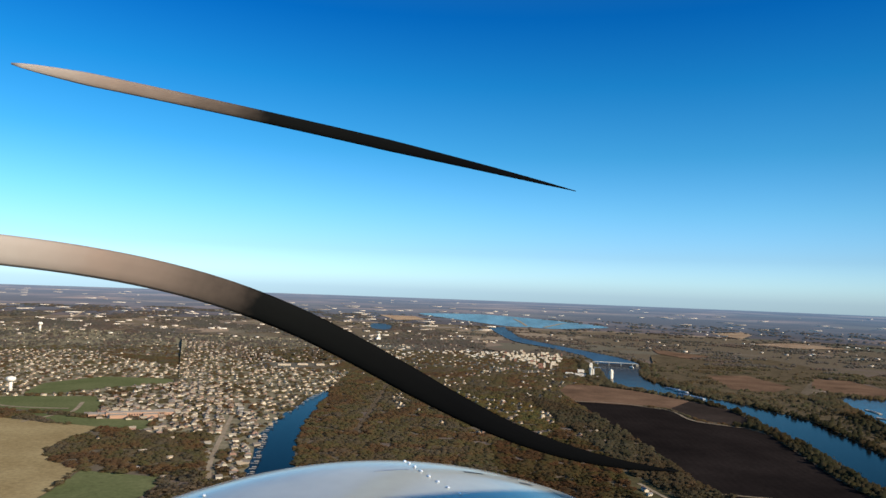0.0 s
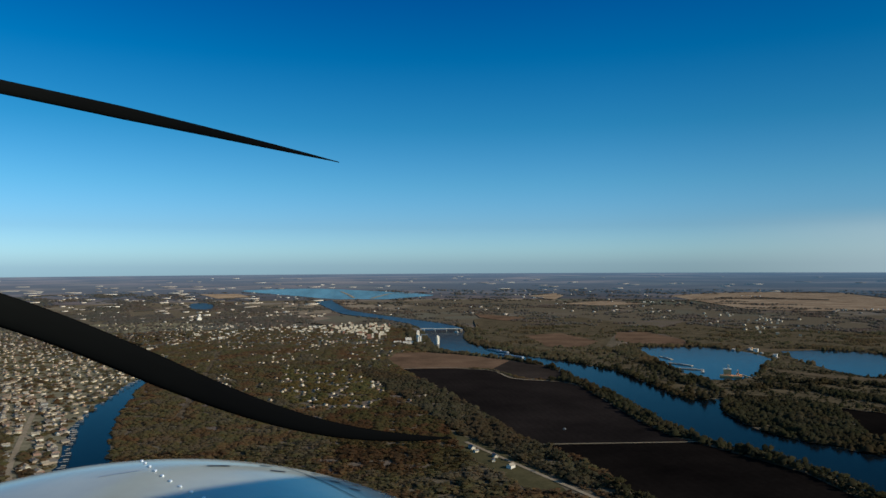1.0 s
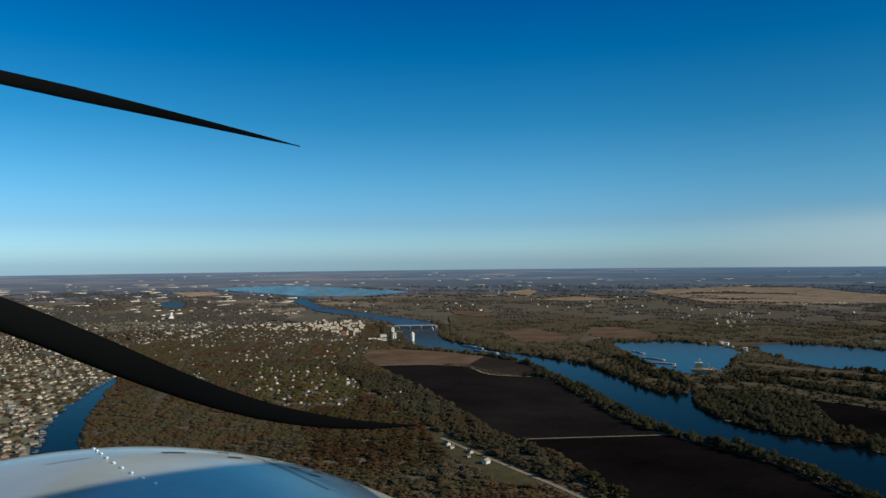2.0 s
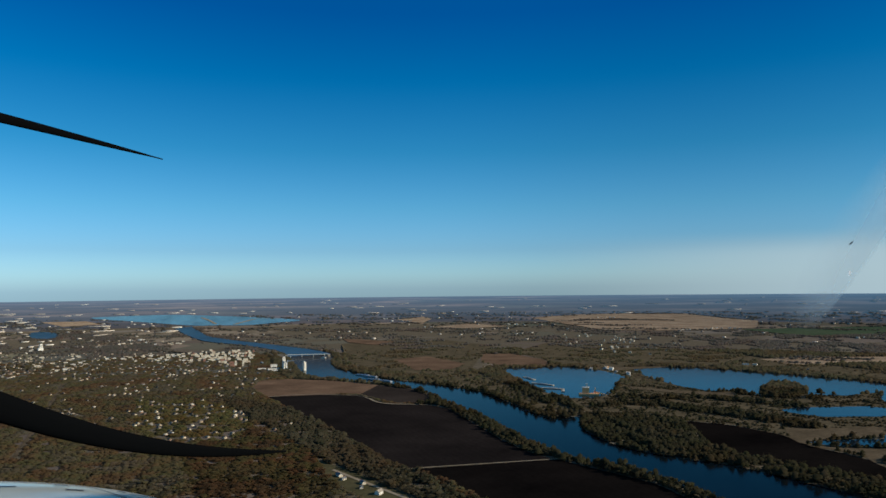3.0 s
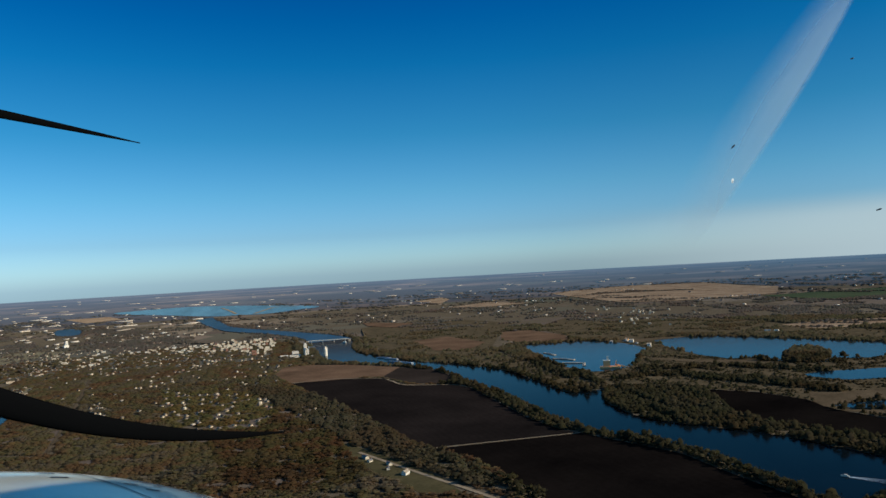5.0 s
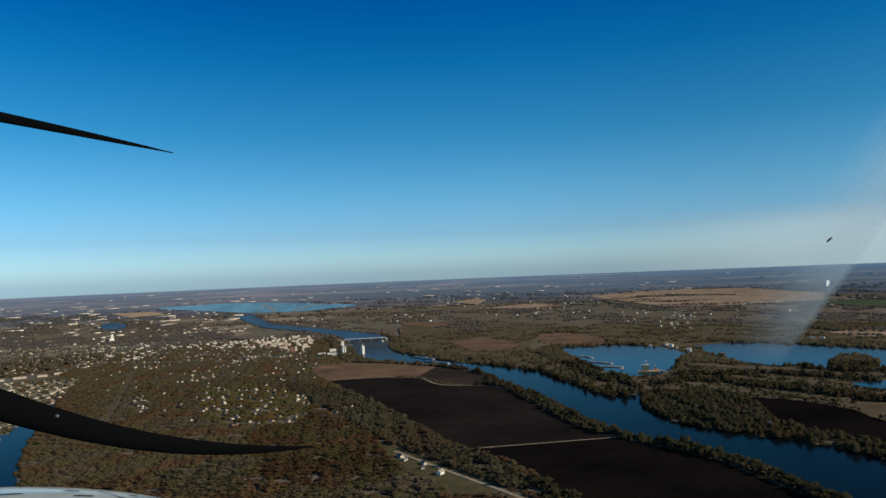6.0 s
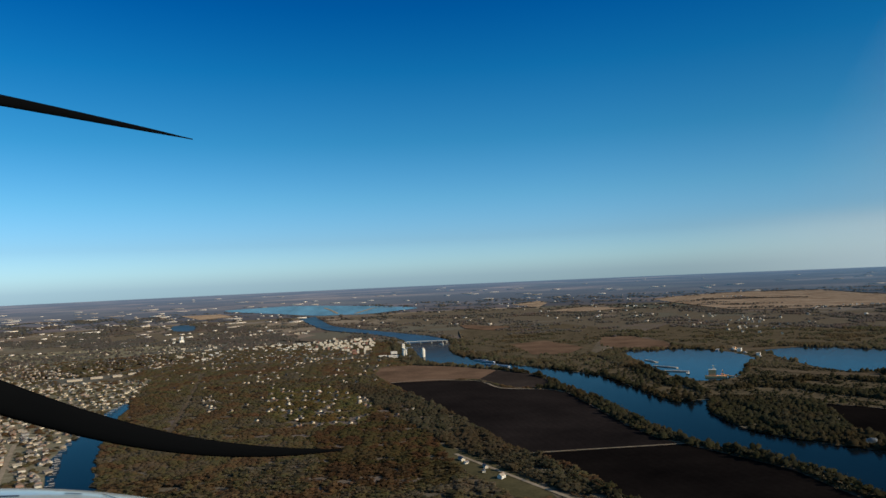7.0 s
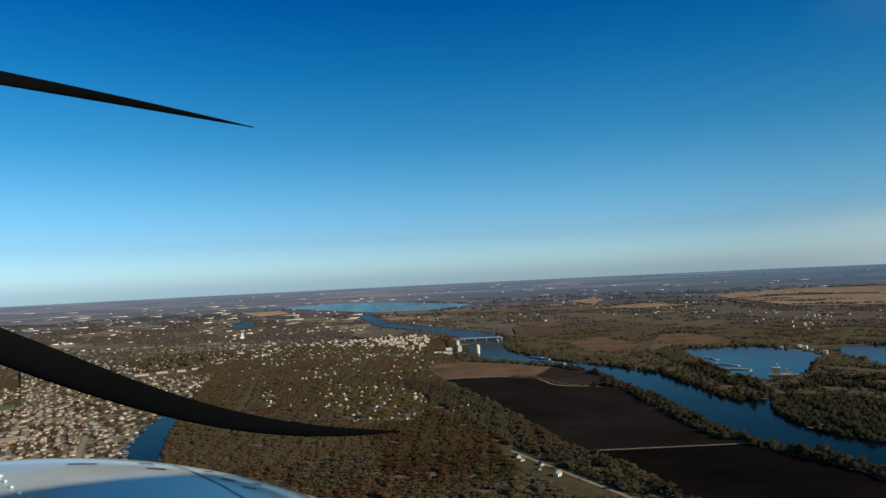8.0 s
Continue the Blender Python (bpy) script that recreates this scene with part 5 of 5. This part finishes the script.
for k in range(22):
    shape("window", school, GLASS, lambda bm: box(bm, -56 + k * 5.3, -12.1, 3, 2.6, 0.2, 3))

# the river town's business blocks
def evenly(p, count):
    """At most so many of the places, spread over all of them."""
    return p[np.linspace(0, len(p) - 1, min(count, len(p))).astype(int)]


rt = np.random.default_rng(31)
placed = SETTLED["downtown"]
for i, (x, y) in enumerate(evenly(placed, 150)):
    w, d, h, turn = rt.uniform(8, 19), rt.uniform(7, 12), rt.uniform(6, 12), radians(-22) + (math.pi / 2) * rt.integers(0, 2)
    wall = (STONE, CREAM, BRICK_RED, CREAM, CREAM)[rt.integers(0, 5)]
    lab = {STONE: "buff stone business block downtown", CREAM: "cream business block downtown", BRICK_RED: "red brick business block downtown", WHITE: "white-painted business block downtown"}[wall]
    block("business_block", lab, "building", x, y, turn, w, d, h, wall, ROOF_PALE, max(2, int(h / 4)), "downtown blocks", False)
for i, (x, y) in enumerate([*evenly(SETTLED["terrace"], 100), *evenly(SETTLED["upper_terrace"], 80)]):
    block("white_building", "pale flat-roofed building among the town's trees", "building", x, y, radians(-22), rt.uniform(9, 20), rt.uniform(8, 11), rt.uniform(4, 7), (CREAM, WHITE, STONE)[i % 3], ROOF_PALE, 2, "white buildings", False)

mx, my = np.mean(MALL, 0)
for k, (ox, oy, w, d) in enumerate(((-70, -4, 46, 22), (0, 12, 38, 20), (66, 4, 30, 24), (118, 26, 26, 16))):
    block("long_shed", "long low tan building with a pale flat roof", "building", mx + ox, my + oy, radians(-10), w, d, 6, STONE, ROOF_PALE, 1, "long sheds", False)

# farmsteads beyond the lakes
for x, y, n in ((5859, 4227, 5), (4843, 2501, 7), (3744, 1727, 2), (3198, 1288, 1), (4533, 2607, 3), (4388, 4037, 4), (4179, 5192, 3), (4441, 5802, 4), (4476, 1451, 2), (3632, 1128, 2), (2702, 1291, 2), (7385, 2866, 3), (3666, 4297, 2)):
    for k in range(n):
        a = rt.uniform(0, 6.28)
        sx = x + (k - n / 2) * 38 * y / math.hypot(x, y) + rt.uniform(-15, 15)
        sy = y - (k - n / 2) * 38 * x / math.hypot(x, y) + rt.uniform(-15, 15)
        block("farm_shed", "white farm shed among distant fields", "shed", sx, sy, a, rt.uniform(12, 24), rt.uniform(8, 12), rt.uniform(4, 7), WHITE, ROOF_PALE, 1, "farmsteads", False)
for x, y in evenly(settle([VILLAGE], 60, 0.24), 80):
    house("village_house", "pale yellow house of the village beyond the lake", x, y, rt.uniform(0, 3), rt.uniform(8, 13), rt.uniform(7, 9), rt.uniform(4, 6), YELLOW, ROOF_PALE, "village houses", False)

# the gravel works on the lake's far shore
for x, y, w, d, h, m, lab in ((2190, 1570, 30, 14, 10, WHITE, "white gravel works shed"), (2230, 1620, 24, 12, 8, RUST, "orange gravel works shed"), (2165, 1640, 40, 8, 5, STEEL, "grey conveyor house"), (2120, 1450, 26, 12, 9, WHITE, "white shed on the lake spit")):
    block("works_shed", lab + " on the lake shore", "shed", x, y, radians(30), w, d, h, m, ROOF_PALE, 1, "gravel works", False)
for x, y, r, h in ((2205, 1605, 14, 9), (2150, 1520, 11, 7), (2095, 1430, 12, 6)):
    t = thing("gravel_heap", "pale heap of gravel on the lake shore", "gravel heap", x, y, group="gravel heaps")
    shape("heap", t, GRAVEL_HEAP, lambda bm: drum(bm, 0, 0, 0, r, h, 1.0, 16), smooth=True)

# long white sheds and works of the far plain, past counting
def far_sheds(name, lo, hi, count, yaw, size, label):
    a = np.radians(rng.uniform(*yaw, count))
    d = np.exp(rng.uniform(math.log(lo), math.log(hi), count))
    p = np.c_[-np.sin(a) * d, np.cos(a) * d]
    p = p[free(p)]
    at, k = lay(p)
    s = np.c_[rng.uniform(*size, len(p)), rng.uniform(10, 24, len(p)), rng.uniform(3.5, 7, len(p))] * k[:, None]
    joined(name, [(FLAT_V, FLAT_F)], at, s, PALE_ROOFS, label, "sheds", None, np.arctan2(p[:, 1], p[:, 0]) + np.pi / 2 + rng.normal(0, 0.3, len(p)))


far_sheds("far_sheds", 4200, 9000, 300, (-20, 20), (10, 45), "long white sheds scattered over the far plain")
far_sheds("far_sheds", 8500, 20000, 120, (-75, 20), (40, 260), "white works along the horizon")
far_sheds("far_sheds", 5500, 12000, 90, (-32, 20), (50, 190), "long white warehouses on the northern plain")
far_sheds("far_farms", 4200, 9000, 110, (-78, -25), (10, 26), "tiny white farms in the distance")

# ---- aircraft ----
COWL_PAINT, _n, _l, _p = nodes_of("cowl_paint", 0.16)
_c = _n.new("ShaderNodeTexCoord")
_t = noise_tex(_n, _l, _c.outputs["Object"], 5, 5)
_l.new(ramp(_n, _l, _t.outputs["Fac"], [(0.3, (0.42, 0.43, 0.37)), (0.7, (0.52, 0.525, 0.445))]).outputs[0], _p.inputs["Base Color"])
_l.new(ramp(_n, _l, _t.outputs["Fac"], [(0.3, (0.10, 0.10, 0.10)), (0.7, (0.24, 0.24, 0.24))]).outputs[0], _p.inputs["Roughness"])
BLADE_PAINT, _n, _l, _p = nodes_of("blade_paint", 0.92)      # black, with the sunlit tan of the left end painted in
_c, _x = _n.new("ShaderNodeTexCoord"), _n.new("ShaderNodeSeparateXYZ")
_l.new(_c.outputs["Object"], _x.inputs[0])
_t = noise_tex(_n, _l, _c.outputs["Object"], 9, 4)
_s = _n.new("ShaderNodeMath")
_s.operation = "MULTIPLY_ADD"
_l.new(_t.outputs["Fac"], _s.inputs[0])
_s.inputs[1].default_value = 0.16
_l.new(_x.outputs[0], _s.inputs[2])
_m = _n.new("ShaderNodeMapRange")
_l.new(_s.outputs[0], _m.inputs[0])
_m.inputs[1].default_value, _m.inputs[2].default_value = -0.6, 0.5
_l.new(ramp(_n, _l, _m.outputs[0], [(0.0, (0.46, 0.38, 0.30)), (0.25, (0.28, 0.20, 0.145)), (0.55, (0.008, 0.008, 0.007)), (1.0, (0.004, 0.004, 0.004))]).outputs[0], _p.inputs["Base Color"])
SCREW = plain_material("bright_screw", (0.9, 0.9, 0.88), 0.3, 0.3)
SEAM = plain_material("dark_seam", (0.02, 0.022, 0.03), 0.7)


def cowl_top(x, y):
    """Height of the engine cowl from the eye, over places to the right and ahead of it."""
    dx = x - 0.146
    return -0.342 - 0.042 * (1.45 - y) - 0.416 * dx * dx - 0.9 * max(0, y - 1.4) ** 2


COWL_AT = Vector((0.146, 1.1, -0.6))
cowl = tagged(new("engine_cowl"), "glossy white aircraft engine cowl with bright screw heads", "aircraft cowl")
cowl.location = EYE + COWL_AT


def on_cowl(x, y, up=0.0):
    return Vector((x, y, cowl_top(x, y) + up)) - COWL_AT


bm = bmesh.new()
nx, ny = 60, 36


def half_width(y):
    """The cowl narrows towards its nose."""
    return 0.75 * math.sqrt(1 - 0.72 * (max(0, y - 1.2) / 0.55) ** 2.4)


grid = []
for j in range(ny + 1):
    y = 0.45 + j / ny * 1.3
    grid.append([bm.verts.new(on_cowl(0.146 + (i / nx - 0.5) * 2 * half_width(y), y)) for i in range(nx + 1)])
for j in range(ny):
    for i in range(nx):
        bm.faces.new((grid[j][i], grid[j][i + 1], grid[j + 1][i + 1], grid[j + 1][i]))
rim = [e for e in bm.edges if e.is_boundary]
for drop, inward in ((0.05, 1.015), (0.12, 1.0), (0.14, 0.95), (0.12, 0.84), (0.08, 0.66)):      # the flanks curve in below
    ring = bmesh.ops.extrude_edge_only(bm, edges=rim)["geom"]
    for v in ring:
        if isinstance(v, bmesh.types.BMVert):
            v.co = Vector((v.co.x * inward, v.co.y * (1 + (inward - 1) * 0.6), v.co.z - drop))
    rim = [e for e in ring if isinstance(e, bmesh.types.BMEdge) and e.is_boundary]
hood = part("hood", bm, COWL_PAINT, cowl)


def screw(x, y):
    bm = bmesh.new()
    bmesh.ops.create_uvsphere(bm, u_segments=10, v_segments=6, radius=0.0034)
    bmesh.ops.scale(bm, vec=(1, 1.6, 0.6), verts=bm.verts)
    bmesh.ops.translate(bm, vec=on_cowl(x, y, 0.0012), verts=bm.verts)
    return part("screw", bm, SCREW, hood)


for i in range(9):                       # the row over the middle, and the row on the left flank
    u = i / 8
    screw(0.225 + 0.055 * u * u, 1.50 - 0.27 * u)
for i in range(8):
    u = i / 7
    screw(-0.175 - 0.03 * u, 1.44 - 0.20 * u)


def seam(name, line, width, material):
    """A narrow band laid on the cowl."""
    bm = bmesh.new()
    rows = []
    for (x0, y0), (x1, y1) in zip(line[:-1], line[1:]):
        for k in range(8):
            x, y = x0 + (x1 - x0) * k / 8, y0 + (y1 - y0) * k / 8
            d = Vector((y1 - y0, x0 - x1)).normalized() * width / 2
            rows.append((bm.verts.new(on_cowl(x + d.x, y + d.y, 0.0012)), bm.verts.new(on_cowl(x - d.x, y - d.y, 0.0012))))
    for (p0, p1), (q0, q1) in zip(rows, rows[1:]):
        bm.faces.new((p0, p1, q1, q0))
    return part(name, bm, material, hood)


seam("panel_seam", [(0.50, 1.47), (0.56, 1.36), (0.60, 1.25)], 0.004, SEAM)
for x, y, w in ((0.33, 1.42, 0.05), (0.44, 1.45, 0.03), (0.45, 1.41, 0.035), (0.55, 1.45, 0.02), (0.57, 1.40, 0.03), (0.60, 1.37, 0.03), (0.63, 1.42, 0.02)):
    seam("louvre", [(x, y), (x + w, y + 0.004)], 0.007, SEAM)
seam("crease", [(0.14, 1.40), (0.22, 1.41)], 0.004, plain_material("grey_crease", (0.35, 0.36, 0.38), 0.5))


def blade(parent, xs, height, width, material, name="blade", ahead=1.75):
    """A slim blade across the view, its middle line given as height over the way to the right."""
    bm = bmesh.new()
    rows = []
    n = 60
    for i in range(n + 1):
        u = i / n
        x = xs[0] + (xs[1] - xs[0]) * u
        e = 0.003
        slope = Vector((1, 0, (height(x + e) - height(x - e)) / (2 * e))).normalized()
        up = Vector((-slope.z, 0, slope.x))
        chord = width * min(1, max(0.02, u * 9)) ** 0.5 * min(1, max(0.03, (1 - u) * 2.6)) ** 0.7 / 2
        ring = []
        for k in range(10):
            a = 2 * math.pi * k / 10
            ring.append(bm.verts.new(EYE + Vector((x, ahead + math.sin(a) * chord * 0.3, height(x))) + up * math.cos(a) * chord))
        rows.append(ring)
    for r0, r1 in zip(rows, rows[1:]):
        for k in range(10):
            bm.faces.new((r0[k], r0[(k + 1) % 10], r1[(k + 1) % 10], r1[k]))
    bm.faces.new(rows[0][::-1])
    bm.faces.new(rows[-1])
    bmesh.ops.recalc_face_normals(bm, faces=bm.faces[:])
    return part(name, bm, material, parent)


propeller = tagged(new("propeller"), "slim black propeller blades ahead of the white cowl", "propeller")


def upper_line(x):
    return 0.396 - 0.125 * x - 0.02 * x * x


def lower_line(x):
    return -0.205 - 0.29 * math.tanh((x - 0.28) / 0.55)


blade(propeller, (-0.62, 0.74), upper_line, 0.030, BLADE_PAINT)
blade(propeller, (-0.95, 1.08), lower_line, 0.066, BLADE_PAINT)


# ---- an unseen panel, added out of view to shade part of the cowl ----
cowl_blind = tagged(new("cabin_frame"), "unseen grey panel added to shade part of the cowl", "cabin frame")
cowl_blind.location = EYE + Vector((1.6, -0.15, 0.45))
bm = bmesh.new()
rim = []
for x, y in ((-0.42, 0.045), (0.45, 0.195), (0.45, -0.13), (-0.42, -0.28)):
    rim.append((bm.verts.new((x, y, 0.0)), bm.verts.new((x, y - 0.01, 0.02))))
bm.faces.new([a for a, b in rim])
bm.faces.new([b for a, b in rim][::-1])
for (a0, a1), (b0, b1) in zip(rim, rim[1:] + rim[:1]):
    bm.faces.new((a0, a1, b1, b0))
bmesh.ops.bevel(bm, geom=bm.edges[:], offset=0.005, segments=2, affect="EDGES")
bmesh.ops.recalc_face_normals(bm, faces=bm.faces[:])
part("beam", bm, plain_material("grey_shade_panel", (0.3, 0.3, 0.29), 0.7), cowl_blind)


# ---- the windscreen's glare streak, painted as a pale film fitted to the view ----
GLARE = bpy.data.materials.new("pale_glare")
GLARE.use_nodes = True
_n, _l = GLARE.node_tree.nodes, GLARE.node_tree.links
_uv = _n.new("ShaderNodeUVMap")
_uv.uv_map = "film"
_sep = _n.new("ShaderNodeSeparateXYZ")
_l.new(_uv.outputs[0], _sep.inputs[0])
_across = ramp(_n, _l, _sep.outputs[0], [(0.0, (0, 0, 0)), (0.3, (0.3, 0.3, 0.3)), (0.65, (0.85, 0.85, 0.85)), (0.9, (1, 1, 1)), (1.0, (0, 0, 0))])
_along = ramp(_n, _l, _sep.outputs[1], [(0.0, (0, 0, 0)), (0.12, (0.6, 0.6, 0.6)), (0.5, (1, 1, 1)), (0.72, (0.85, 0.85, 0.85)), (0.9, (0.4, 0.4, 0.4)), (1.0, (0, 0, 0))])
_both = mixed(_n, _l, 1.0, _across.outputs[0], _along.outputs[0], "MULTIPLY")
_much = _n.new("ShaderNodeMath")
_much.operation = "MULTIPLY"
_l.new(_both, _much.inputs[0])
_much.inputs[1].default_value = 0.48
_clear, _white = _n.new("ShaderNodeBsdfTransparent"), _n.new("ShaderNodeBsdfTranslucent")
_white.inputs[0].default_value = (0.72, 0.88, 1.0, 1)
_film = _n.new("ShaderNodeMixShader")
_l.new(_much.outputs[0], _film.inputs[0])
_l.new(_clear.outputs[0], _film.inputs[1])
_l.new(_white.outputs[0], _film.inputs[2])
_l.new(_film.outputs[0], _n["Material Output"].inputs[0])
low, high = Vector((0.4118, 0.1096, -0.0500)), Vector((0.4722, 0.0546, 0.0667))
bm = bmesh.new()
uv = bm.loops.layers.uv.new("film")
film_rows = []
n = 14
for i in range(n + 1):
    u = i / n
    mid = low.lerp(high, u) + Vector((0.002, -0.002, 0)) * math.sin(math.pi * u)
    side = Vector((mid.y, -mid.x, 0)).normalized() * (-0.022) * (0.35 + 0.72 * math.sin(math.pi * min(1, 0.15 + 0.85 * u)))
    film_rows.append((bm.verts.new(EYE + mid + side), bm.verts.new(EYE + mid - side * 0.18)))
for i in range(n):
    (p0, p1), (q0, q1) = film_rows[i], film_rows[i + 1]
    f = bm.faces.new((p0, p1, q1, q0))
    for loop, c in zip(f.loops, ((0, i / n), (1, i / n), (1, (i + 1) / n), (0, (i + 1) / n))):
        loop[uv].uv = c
streak = part("windscreen_smear", bm, GLARE)
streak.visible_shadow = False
tagged(streak, "pale translucent film painted as a glare streak on the windscreen", "smear")
FLECK = plain_material("dried_insect", (0.14, 0.14, 0.13), 0.8, grain=300)
GLINT, _n, _l, _p = nodes_of("bright_glint", 0.4)        # the streak's specular glint, painted as a bright translucent speck
_thin = _n.new("ShaderNodeBsdfTranslucent")
_thin.inputs[0].default_value = (1.0, 1.0, 0.98, 1)
_l.new(_thin.outputs[0], _n["Material Output"].inputs[0])


def speck(bm, place, long, wide, lean):
    """A small flattened blob on the windscreen, facing the seat."""
    p = Vector(place)
    turn = (-p).to_track_quat("Z", "Y").to_matrix().to_4x4()
    bmesh.ops.create_uvsphere(bm, u_segments=12, v_segments=8, radius=1,
                              matrix=Matrix.Translation(EYE + p) @ turn @ Matrix.Rotation(radians(lean), 4, "Z") @ Matrix.Diagonal((long, wide, 0.0004, 1)))


bm = bmesh.new()
speck(bm, (0.4240, 0.0966, -0.0252), 0.0010, 0.0005, 80)
part("glint", bm, GLINT, streak, "bright white speck painted as a glint")
for place, long, wide, lean in (((0.4243, 0.0956, -0.0123), 0.0011, 0.0003, 40), ((0.4633, 0.0606, -0.0393), 0.0011, 0.0003, 15),
                                ((0.4123, 0.1106, -0.0663), 0.0006, 0.0003, 10), ((0.4563, 0.0636, 0.0177), 0.0007, 0.0003, 10), ((0.250, 0.293, -0.064), 0.0008, 0.0006, 0)):
    bm = bmesh.new()
    speck(bm, place, long, wide, lean)
    tagged(part("insect_splat", bm, FLECK), "tiny dark dried insect splat on the windscreen", "insect splat", "windscreen splats")
